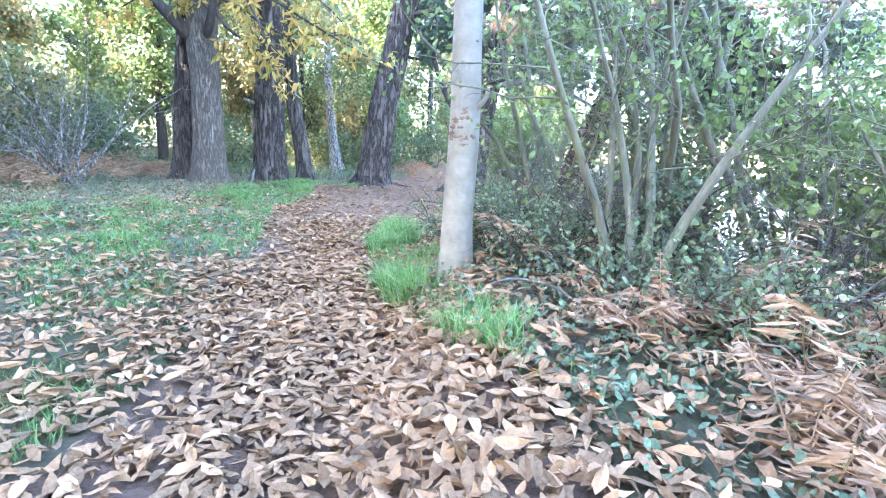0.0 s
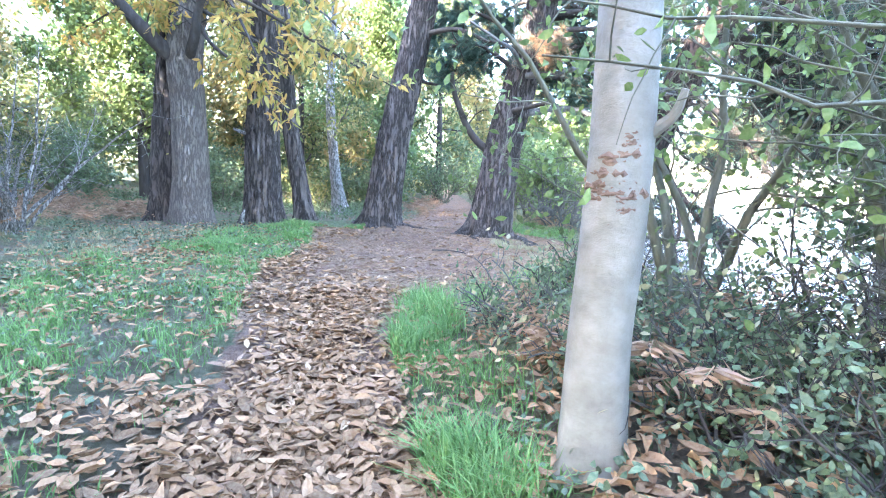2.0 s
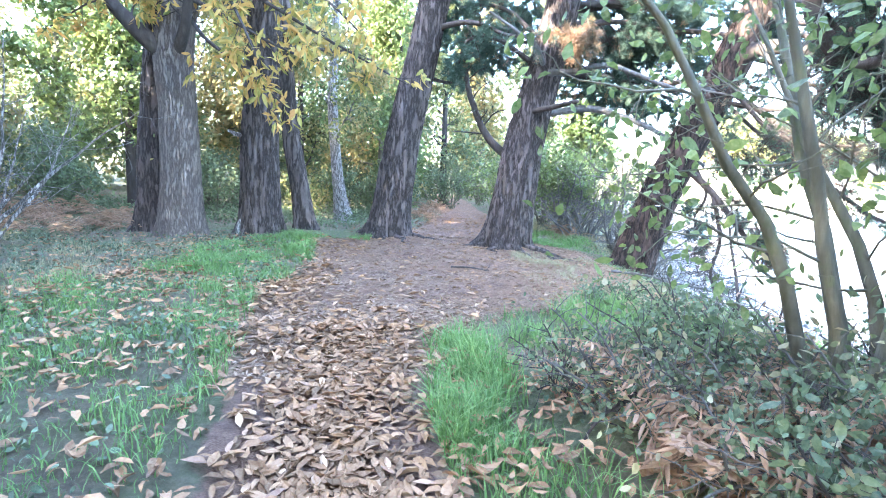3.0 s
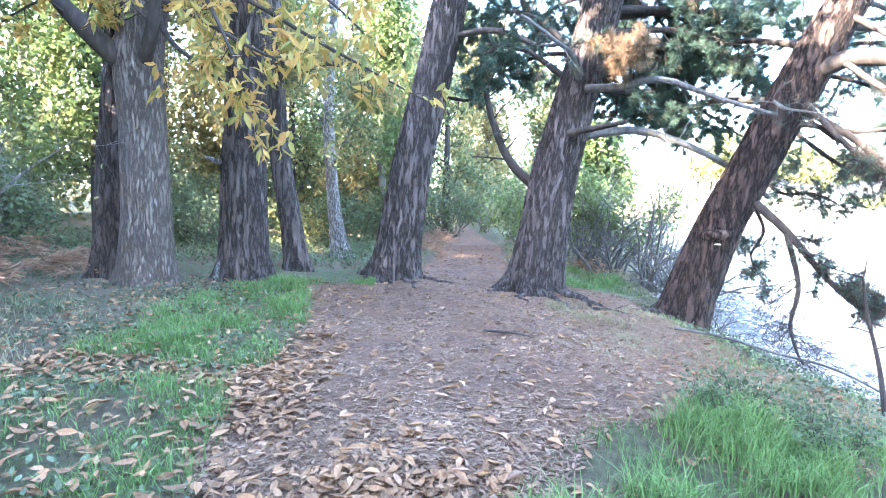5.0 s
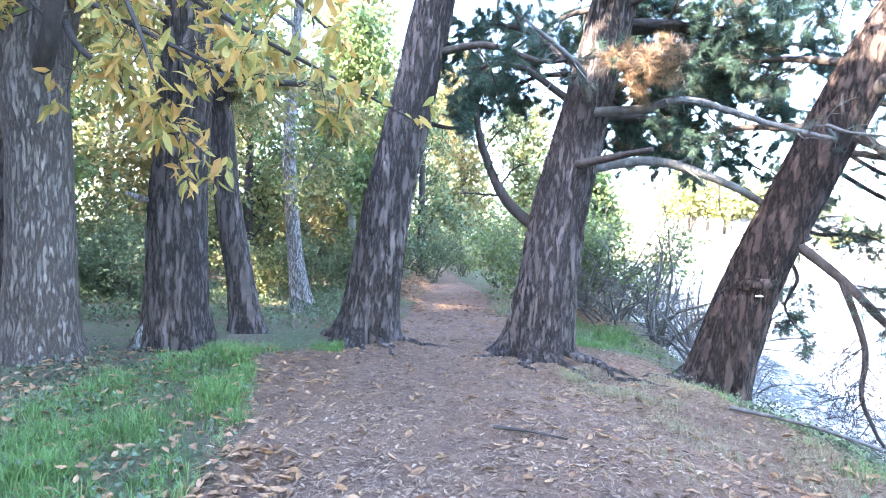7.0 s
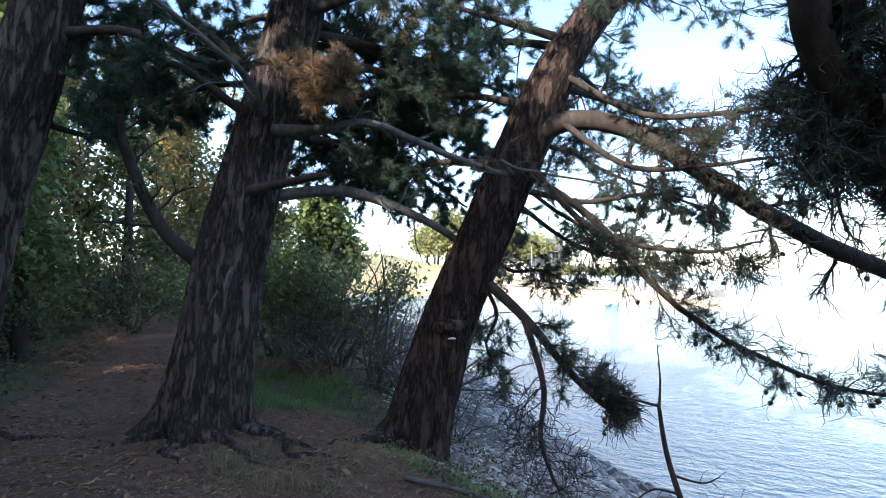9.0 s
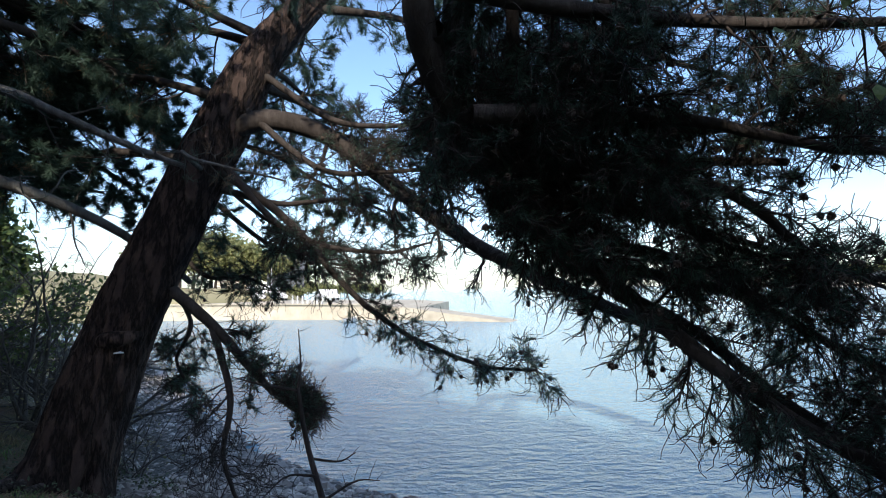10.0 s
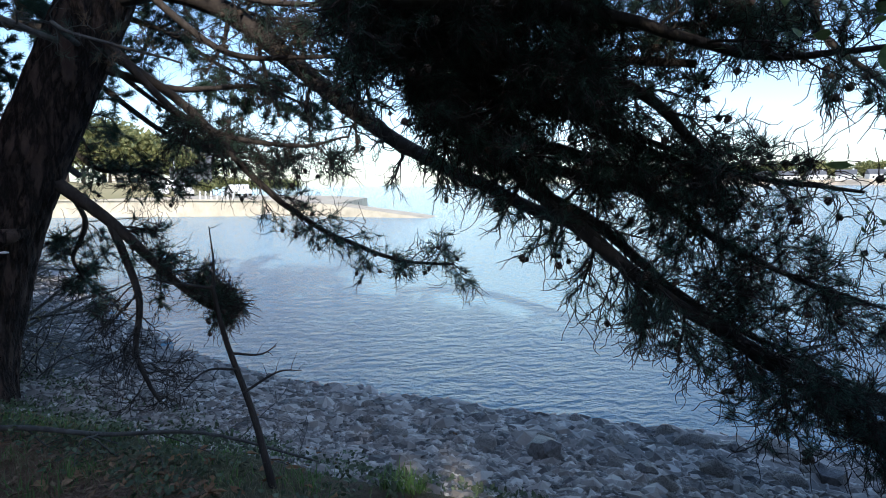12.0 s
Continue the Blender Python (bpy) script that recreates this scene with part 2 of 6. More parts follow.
def thing(name, base, label, category, group="", kind=""):
    ob = new(name)
    ob.location = base
    ob.empty_display_size = 0.1
    return tagged(ob, label, category, group, kind)


def part(name, data, material, parent, label="", base=None, smooth=False):
    """Links a Build, a bmesh or a mesh as one object under a thing; places are given in the world."""
    if base is None:
        base = parent.location if parent.parent is None else parent.parent.location
    if isinstance(data, Build):
        data = data.mesh(name, base, smooth)
    elif isinstance(data, bmesh.types.BMesh):
        me = bpy.data.meshes.new(name)
        data.transform(Matrix.Translation(-Vector(base)))
        data.to_mesh(me)
        data.free()
        data = me
    if not data.materials:
        data.materials.append(material)
    ob = new(name, data)
    ob.parent = parent
    return tagged(ob, label, kind="stuff" if name in ("needles", "dead_needles", "cones", "leaves", "foliage", "brushwood") else "")


def curve(points, count):
    """A smooth line through the points."""
    p = np.asarray(points, float)
    if len(p) == 2:
        return p[0] + (p[1] - p[0]) * np.linspace(0, 1, count)[:, None]
    q = np.vstack([2 * p[0] - p[1], p, 2 * p[-1] - p[-2]])
    t = np.linspace(0, len(p) - 1 - 1e-6, count)
    i, u = t.astype(int), (t % 1)[:, None]
    a, b, c, d = q[i], q[i + 1], q[i + 2], q[i + 3]
    return 0.5 * (2 * b + (c - a) * u + (2 * a - 5 * b + 4 * c - d) * u**2 + (3 * b - a - 3 * c + d) * u**3)


def frames_along(p):
    t = np.empty_like(p)
    t[1:-1], t[0], t[-1] = (p[2:] - p[:-2]) / 2, p[1] - p[0], p[-1] - p[-2]
    t /= np.sqrt((t * t).sum(1))[:, None] + 1e-9
    ref = np.array([0.0, 1.0, 0.0]) if abs(t[0, 1]) < 0.9 else np.array([1.0, 0, 0])
    n = ref - t * (t @ ref)[:, None]
    n /= np.sqrt((n * n).sum(1))[:, None] + 1e-9
    return t, n, t[:, [1, 2, 0]] * n[:, [2, 0, 1]] - t[:, [2, 0, 1]] * n[:, [1, 2, 0]]


RINGS = {}


def ring_faces(k, sides):
    """Corners of a tube of k rings, and its round of angles; kept for the next tube of that size."""
    if (k, sides) not in RINGS:
        i, j = np.meshgrid(np.arange(k - 1), np.arange(sides), indexing="ij")
        q = np.stack([i * sides + j, i * sides + (j + 1) % sides, (i + 1) * sides + (j + 1) % sides, (i + 1) * sides + j], -1).reshape(-1, 4)
        e = (k - 1) * sides
        cap = np.stack([e + np.arange(sides), e + (np.arange(sides) + 1) % sides, np.full(sides, k * sides)], -1)
        a = np.linspace(0, 2 * np.pi, sides, endpoint=False)
        RINGS[k, sides] = q, cap, np.cos(a)[None, :, None], np.sin(a)[None, :, None]
    return RINGS[k, sides]


def tube(b, p, r, sides=6, swell=None):
    """A tapering round limb along p; swell: factors on the radius for every ring and side."""
    p, r = np.asarray(p, float), np.asarray(r, float)
    _, n, m = frames_along(p)
    q, cap, c, sn = ring_faces(len(p), sides)
    rad = np.repeat(r[:, None], sides, 1) if swell is None else r[:, None] * swell
    v = p[:, None] + rad[..., None] * (c * n[:, None] + sn * m[:, None])
    return b.add(np.concatenate([v.reshape(-1, 3), p[-1:]]), q, cap)


def trunk(points, radii, sides=60, rings=150, ridge=0.08, lobes=9, flare=0.45, flare_height=0.7, seed=0, plates=True):
    """A trunk with furrowed bark plates and a root flare."""
    p = curve(points, rings)
    r = np.interp(np.linspace(0, 1, rings), np.linspace(0, 1, len(radii)), radii)
    h = np.r_[0, np.cumsum(np.linalg.norm(np.diff(p, axis=0), axis=1))]
    swell = np.ones((rings, sides))
    phase = np.random.default_rng(seed).uniform(0, 6.28, 8)
    for i in range(rings):
        z = h[i]
        f = math.exp(-z / flare_height * 2.2)
        for j in range(sides):
            a = 2 * math.pi * j / sides
            root = 1 + flare * f * (0.55 + 0.45 * math.sin(4 * a + phase[0]) + 0.3 * math.sin(7 * a + phase[1]))
            x, y = math.cos(a), math.sin(a)
            w = noise.noise((x * 1.1 + seed * 3.1, y * 1.1, z * 0.8))
            if plates:
                n1 = noise.noise((x * lobes * 0.6 + seed, y * lobes * 0.6, z * 1.1))
                n2 = noise.noise((x * lobes * 1.3, y * lobes * 1.3 + seed, z * 2.6))
                g = 0.75 * min(1, abs(n1) * 5) + 0.4 * min(1, abs(n2) * 4) - 0.8
            else:
                g = 0.5 * noise.noise((x * 3 + seed, y * 3, z * 3))
            swell[i, j] = root + 0.06 * w + ridge * g
    return tube(Build(), p, r, sides, swell)


def bent(start, way, length, steps, droop=0.0, wobble=0.12, g=rng):
    """A wandering line from start."""
    d = np.asarray(way, float) / np.linalg.norm(way)
    p, out, step = np.asarray(start, float), [np.asarray(start, float)], length / steps
    turn = g.normal(0, wobble, (steps, 3)) + (0, 0, -droop / steps)
    for k in range(steps):
        d = d + turn[k]
        d /= math.sqrt(d @ d)
        p = p + d * step
        out.append(p)
    return np.array(out)


def spread(line, radius, b, g, kids, reach, thin=0.45, droop=0.1, up=0.1, depth=1, tips=None, sides=5, start=0.25, wobble=0.16, angle=0.9):
    """Side twigs from a limb, and twigs from those; tips gathers the ends with their ways."""
    n = len(line)
    for k in range(kids):
        u = start + (1 - start) * (k + g.uniform(0.1, 0.9)) / kids
        i = min(int(u * (n - 1)), n - 2)
        base = line[i] + (line[i + 1] - line[i]) * (u * (n - 1) - i)
        ahead = (line[i + 1] - line[i]) / (np.linalg.norm(line[i + 1] - line[i]) + 1e-9)
        side = g.normal(0, 1, 3)
        side -= ahead * (side @ ahead)
        side /= np.linalg.norm(side)
        way = ahead * (1 - angle * 0.5) + side * angle + (0, 0, up)
        ln = reach * g.uniform(0.55, 1.15) * (1.15 - 0.55 * u)
        r = max(radius * thin * (1.1 - 0.6 * u), 0.003)
        twig = bent(base, way, ln, 6, droop, wobble, g)
        tube(b, twig, np.linspace(r, r * 0.35, 7), sides)
        if depth > 1:
            spread(twig, r, b, g, max(3, int(kids * 0.55)), reach * 0.45, 0.55, droop, up, depth - 1, tips, max(3, sides - 1), 0.2, wobble, angle)
        elif tips is not None:
            for w in (3, 4, 5, 6):
                tips.append((twig[w], twig[w] - twig[w - 1]))


def needle_tufts(tips, g, count=34, length=0.13, width=0.0035, jitter=0.05):
    """Bundles of needles, each a thin blade, around the twig ends."""
    b = Build()
    pos = np.array([t[0] for t in tips])
    way = np.array([t[1] for t in tips])
    way /= np.linalg.norm(way, axis=1, keepdims=True) + 1e-9
    k = len(pos) * count
    s = np.repeat(pos, count, 0) + g.normal(0, jitter * 0.12, (k, 3)) - np.repeat(way, count, 0) * g.uniform(0, jitter * 2.6, (k, 1))
    d = np.repeat(way, count, 0) * 0.75 + g.normal(0, 0.62, (k, 3)) + (0, 0, 0.15)
    d /= np.linalg.norm(d, axis=1, keepdims=True) + 1e-9
    e = s + d * length * g.uniform(0.6, 1.2, (k, 1))
    o = np.cross(d, g.normal(0, 1, (k, 3)))
    o *= width / (np.linalg.norm(o, axis=1, keepdims=True) + 1e-9)
    v = np.stack([s - o, s + o, e], 1).reshape(-1, 3)
    return b.add(v, np.arange(3 * k).reshape(-1, 3))


def blades(s, d, length, width, g, bend=0.5, flat=None):
    """Leaves of a lance shape, folded along the rib and bent; s: places, d: ways, flat: normals."""
    k = len(s)
    d = d / (np.linalg.norm(d, axis=1, keepdims=True) + 1e-9)
    u = g.normal(0, 1, (k, 3)) if flat is None else flat
    side = np.cross(d, u)
    side /= np.linalg.norm(side, axis=1, keepdims=True) + 1e-9
    up = np.cross(side, d)
    length, width = np.broadcast_to(length, k)[:, None], np.broadcast_to(width, k)[:, None]
    cup = g.uniform(-0.1, 0.45, (k, 1)) * width
    curl = g.normal(0, bend, (k, 1)) * length * 0.5

    def at(t, w, lift):
        return s + d * length * t + side * width * w + up * (lift * cup + curl * (t - 0.5) ** 2 * 2)

    v = np.stack([at(0, 0, 0), at(0.33, -0.46, 1), at(0.36, 0, 0), at(0.3, 0.46, 1), at(0.7, -0.38, 1), at(0.7, 0, 0), at(0.67, 0.38, 1), at(1, 0, 0)], 1)
    i = np.arange(k)[:, None] * 8
    quads = np.concatenate([i + (1, 4, 5, 2), i + (2, 5, 6, 3)])
    tris = np.concatenate([i + (0, 1, 2), i + (0, 2, 3), i + (4, 7, 5), i + (5, 7, 6)])
    return v.reshape(-1, 3), quads, tris


def simple_leaves(s, size, g, flatness=0.0):
    """Small leaves of four corners, folded, turned at random."""
    k = len(s)
    d, u = g.normal(0, 1, (k, 3)), g.normal(0, 1, (k, 3)) + (0, 0, flatness)
    d[:, 2] -= 0.3
    d /= np.linalg.norm(d, axis=1, keepdims=True)
    side = np.cross(d, u)
    side /= np.linalg.norm(side, axis=1, keepdims=True) + 1e-9
    up = np.cross(side, d)
    z = size * g.uniform(0.6, 1.3, (k, 1))
    c = g.normal(0, 0.12, (k, 1)) * z
    v = np.stack([s, s + d * z * 0.35 + side * z * 0.25 + up * c, s + d * z * 0.35 - side * z * 0.25 + up * c, s + d * z * 0.7 + side * z * 0.2 + up * c, s + d * z * 0.7 - side * z * 0.2 + up * c, s + d * z], 1)
    i = np.arange(k)[:, None] * 6
    return v.reshape(-1, 3), i + (1, 3, 4, 2), np.concatenate([i + (0, 1, 2), i + (3, 5, 4)])

# ---- lie of the land ----
WATER = -1.5


def shore(y):
    """The water's edge, as x by y."""
    return np.interp(y, [-1500, -60, 0, 9, 12.5, 15, 17, 20, 24.6, 36, 80, 1500], [30, 9, 7.3, 6.75, 6.3, 5.95, 5.6, 6.2, 7.4, 11.5, 16, 20])


def ease(v, a, b):
    t = np.clip((np.asarray(v, float) - a) / (b - a), 0, 1)
    return t * t * (3 - 2 * t)


def path_left(y):
    return np.interp(y, [0, 4.6, 5.6, 7.7, 10.8, 11.9, 13.2, 14.4, 16.6, 19, 25, 40], [-2.0, -1.8, -1.85, -2.3, -3.15, -3.5, -3.45, -3.55, -4.2, -2.6, -2.0, -3.4])


def path_right(y):
    return np.interp(y, [0, 4.7, 5.5, 7.1, 9, 10.4, 11.5, 12.5, 17.5, 19, 22, 25, 40], [0.8, 0.2, -0.3, -0.95, -1.4, -1.6, -1.0, 1.7, 2.2, -0.2, -0.5, -0.3, -1.8])


def height(x, y):
    x, y = np.asarray(x, float), np.asarray(y, float)
    d = shore(y) - x
    z = np.interp(d, [-400, -10, -0.2, 3.0, 3.6, 4.4, 7, 9, 10.5, 14, 20, 60, 400], [-12, -3.3, -1.5, -0.8, -0.45, -0.25, -0.04, -0.03, 0.03, 0.08, 0.45, 2, 5])
    z = z + 0.3 * ease(x, -0.9, -0.1) * (1 - ease(x, 1.6, 3.0)) * (1 - ease(y, 8.2, 10.2))
    near = np.exp(-((x / 30) ** 2) - ((y - 12) / 30) ** 2)
    z = z + near * (0.025 * np.sin(2.3 * x + 1.1 * y) + 0.02 * np.sin(3.7 * y - 1.9 * x + 1) + 0.012 * np.sin(7.1 * x + 2) * np.sin(6.3 * y))
    return z


def ground_sheet():
    def axis(a, b, step, reach):
        mid = np.arange(a, b + 1e-6, step)
        grow = step * np.cumsum(1.22 ** np.arange(1, 60))
        grow = grow[grow < reach]
        return np.r_[a - grow[::-1], mid, b + grow]

    xs, ys = axis(-9, 8, 0.13, 1500), axis(1.5, 22, 0.13, 1500)
    x, y = np.meshgrid(xs, ys, indexing="ij")
    v = np.stack([x, y, height(x, y)], -1).reshape(-1, 3)
    i, j = np.meshgrid(np.arange(len(xs) - 1), np.arange(len(ys) - 1), indexing="ij")
    k = len(ys)
    q = np.stack([i * k + j, (i + 1) * k + j, (i + 1) * k + j + 1, i * k + j + 1], -1).reshape(-1, 4)
    me = mesh_of("ground", v, [q], True)
    px, py = v[:, 0], v[:, 1]
    on_path = ease(px, path_left(py) - 0.25, path_left(py) + 0.25) * (1 - ease(px, path_right(py) - 0.25, path_right(py) + 0.25)) * (1 - ease(py, 40, 45))
    on_beach = 1 - ease(shore(py) - px, 2.7, 3.5)
    for name, val in (("path", on_path), ("beach", on_beach)):
        me.attributes.new(name, "FLOAT", "POINT").data.foreach_set("value", val.astype(np.float32))
    me.materials.append(M_GROUND)
    tagged(new("ground", me), "bare earth path through grassy woodland floor beside a shingle shore", "ground", kind="structure")
    b = Build()
    xs, ys = axis(4, 60, 4, 2500), axis(-20, 90, 4, 2500)
    xs = xs[xs > -40]
    x, y = np.meshgrid(xs, ys, indexing="ij")
    i, j = np.meshgrid(np.arange(len(xs) - 1), np.arange(len(ys) - 1), indexing="ij")
    k = len(ys)
    b.add(np.stack([x, y, 0 * x + WATER], -1), np.stack([i * k + j, (i + 1) * k + j, (i + 1) * k + j + 1, i * k + j + 1], -1).reshape(-1, 4))
    me = b.mesh("water")
    me.materials.append(M_WATER)
    tagged(new("water", me), "rippled blue-grey sea water of a sheltered inlet", "water", kind="structure")


ground_sheet()


def base_at(x, y, sink=0.06):
    return (x, y, float(height(x, y)) - sink)


# ---- the row of old trees by the path ----
def pine_limb(owner, name, points, r0, r1, g, kids=9, reach=1.0, depth=2, needles=True, mat=M_TWIG, tufts=26, dead=0.0, droop=0.25, keep=1.0, label="", length=0.12, width=0.0035, up=0.05, twiggy=0.0):
    """One limb with its twigs, and under it its needles and cones."""
    line = curve(points, max(10, 5 * len(points)))
    b, tips = Build(), []
    g2 = np.random.default_rng(int(g.integers(1 << 30)))
    line = line + np.cumsum(g2.normal(0, 0.008, line.shape), 0) * np.linspace(0, 1, len(line))[:, None]
    tube(b, line, np.linspace(r0, r1, len(line)), 9)
    spread(line, (r0 + r1) * 0.5, b, g2, kids, reach, 0.34, droop, up, depth, tips, 5, wobble=0.2)
    if twiggy and tips:
        for i in g2.choice(len(tips), int(len(tips) * twiggy), replace=False):
            p, w = tips[i]
            d = w / (np.linalg.norm(w) + 1e-9) + g2.normal(0, 0.7, 3) + (0, 0, -0.2)
            tw = bent(p, d, g2.uniform(0.1, 0.3), 5, g2.uniform(-1.2, 1.2), 0.28, g2)
            tube(b, tw, np.linspace(0.0048, 0.0026, 6), 3)
    tips = [t for i, t in enumerate(tips) if i % 4 > 1]
    limb = part(name, b, mat, owner, label, smooth=True)
    if needles and tips:
        tips = [t for t in tips if g2.random() < keep]
        old = [t for t in tips if g2.random() < dead]
        fresh = [t for t in tips if g2.random() >= dead]
        if fresh:
            part("needles", needle_tufts(fresh, g2, int(tufts * 2.4), length, width * (0.5 if width < 0.0055 else 0.8)), M_NEEDLE, limb)
        if len(old) > 3:
            part("dead_needles", needle_tufts(old, g2, int(tufts * 2.4), length, width * (0.5 if width < 0.0055 else 0.8)), M_DEADNEEDLE, limb, "brown dead needles")
    return limb, tips


def cone_mesh(size):
    b = Build()
    p = np.linspace(0, 1.7, 7)[:, None] * np.array([[0, 0, -size]])
    tube(b, p, size * np.array([0.25, 0.62, 0.75, 0.72, 0.6, 0.4, 0.12]), 8, 1 + 0.18 * np.array([[(-1) ** (i + j) for j in range(8)] for i in range(7)]))
    me = b.mesh("cone")
    me.materials.append(M_CONE)
    return me


CONE = cone_mesh(0.035)


def cones(owner, tips, g, count, size=0.035):
    """Cones along the twigs, one by one."""
    base = np.array(owner.parent.location)
    for i in g.choice(len(tips), min(count, len(tips)), replace=False):
        ob = new("cone", CONE)
        ob.parent = owner
        ob.location = tips[i][0] - base
        ob.rotation_euler = (g.normal(0, 0.6), g.normal(0, 0.6), g.uniform(0, 6.28))


def chestnut_tree():
    g = np.random.default_rng(11)
    t = thing("chestnut_tree", base_at(-6.85, 16.3), "grey-barked twin-trunked chestnut tree with a forking low limb", "tree")
    bx, by, bz = t.location
    part("trunk", trunk([(bx, by, bz), (bx + 0.03, by, 1.2), (bx + 0.05, by - 0.05, 2.6), (bx + 0.06, by - 0.1, 3.75), (bx + 0.3, by + 0.1, 5.5), (bx + 0.3, by + 0.3, 9)], [0.44, 0.37, 0.335, 0.36, 0.24, 0.12], 56, 150, 0.03, 12, 0.42, 0.5, 3), M_GREYBARK, t, "smooth grey front trunk", smooth=True)
    part("trunk", trunk([(bx - 0.85, by + 0.75, bz), (bx - 0.72, by + 0.7, 2.2), (bx - 0.45, by + 0.7, 5.0), (bx - 0.3, by + 0.9, 10)], [0.5, 0.43, 0.38, 0.2], 56, 140, 0.1, 8, 0.45, 0.6, 4), M_PINE, t, "dark furrowed rear trunk", smooth=True)
    for pts, r in (([(bx + 0.05, by - 0.15, 3.45), (bx - 0.35, by - 0.4, 3.8), (bx - 0.95, by - 0.5, 4.45), (bx - 1.6, by - 0.8, 5.4), (bx - 2.6, by - 1.2, 6.2)], 0.2), ([(bx + 0.12, by - 0.2, 3.4), (bx + 0.45, by - 0.45, 3.9), (bx + 0.7, by - 0.6, 4.6), (bx + 1.5, by - 1.2, 5.3), (bx + 2.6, by - 2.0, 5.5)], 0.12)):
        b, tips = Build(), []
        line = curve(pts, 24)
        tube(b, line, np.linspace(r, 0.03, 24), 12)
        spread(line, r * 0.5, b, g, 12, 1.4, 0.3, 0.25, 0, 2, tips, 5)
        limb = part("limb", b, M_TWIG, t, "dark forking limb", smooth=True)
        s = np.array([p for p, _ in tips])
        s = s[g.choice(len(s), min(200, len(s)), replace=False)]
        k = np.repeat(s, 6, 0)
        d = g.normal(0, 0.7, k.shape) + (0, 0, -0.55)
        b = Build().add(*blades(k + g.normal(0, 0.05, k.shape), d, g.uniform(0.12, 0.22, len(k)), g.uniform(0.045, 0.075, len(k)), g))
        part("leaves", b, M_CHESTNUT, limb, "yellowing drooping chestnut leaves")
    # long low boughs that carry the hanging leaves over the path
    for pts in ([(bx + 0.4, by + 0.2, 5.4), (-5.0, 15.2, 5.2), (-3.9, 14.2, 4.6), (-2.9, 13.6, 4.05)], [(bx + 0.4, by + 0.2, 5.0), (-5.6, 15.6, 4.6), (-4.9, 14.9, 3.7), (-4.5, 14.5, 3.0)], [(bx + 0.3, by, 5.6), (-5.4, 14.2, 5.4), (-4.6, 12.6, 4.7), (-4.0, 11.6, 4.2)], [(bx - 0.1, by, 5.8), (-7.2, 13.5, 5.6), (-7.0, 11.4, 4.7), (-6.6, 9.8, 4.0)], [(bx + 0.3, by, 5.0), (-5.2, 15.5, 4.5), (-3.6, 15.1, 3.6), (-2.2, 14.9, 2.85)], [(bx + 0.3, by, 4.6), (-5.6, 15.5, 4.1), (-4.5, 15.0, 3.5), (-3.6, 14.6, 3.1)], [(bx + 0.3, by, 4.3), (-5.9, 15.6, 3.7), (-5.0, 15.1, 3.1), (-4.2, 14.8, 2.45)], [(bx + 0.4, by, 5.6), (-4.9, 15.4, 5.0), (-3.6, 15.0, 4.2), (-2.75, 14.7, 3.4)], [(bx, by, 5.4), (-6.9, 14.6, 4.9), (-6.6, 13.0, 4.4), (-6.0, 12.0, 3.9)]):
        b, tips = Build(), []
        line = curve(pts, 22)
        tube(b, line, np.linspace(0.05, 0.008, 22), 7)
        spread(line, 0.03, b, g, 10, 0.6, 0.4, 0.4, 0, 2, tips, 4, 0.3)
        limb = part("bough", b, M_TWIG, t, smooth=True)
        s = np.array([p for p, _ in tips])
        s = s[g.choice(len(s), min(46, len(s)), replace=False)]
        k = np.repeat(s, 4, 0)
        d = g.normal(0, 0.6, k.shape) + (0, 0, -0.7)
        b = Build().add(*blades(k + g.normal(0, 0.04, k.shape), d, g.uniform(0.14, 0.27, len(k)), g.uniform(0.05, 0.085, len(k)), g))
        part("leaves", b, M_CHESTNUT, limb, "yellow and green hanging chestnut leaves")


chestnut_tree()


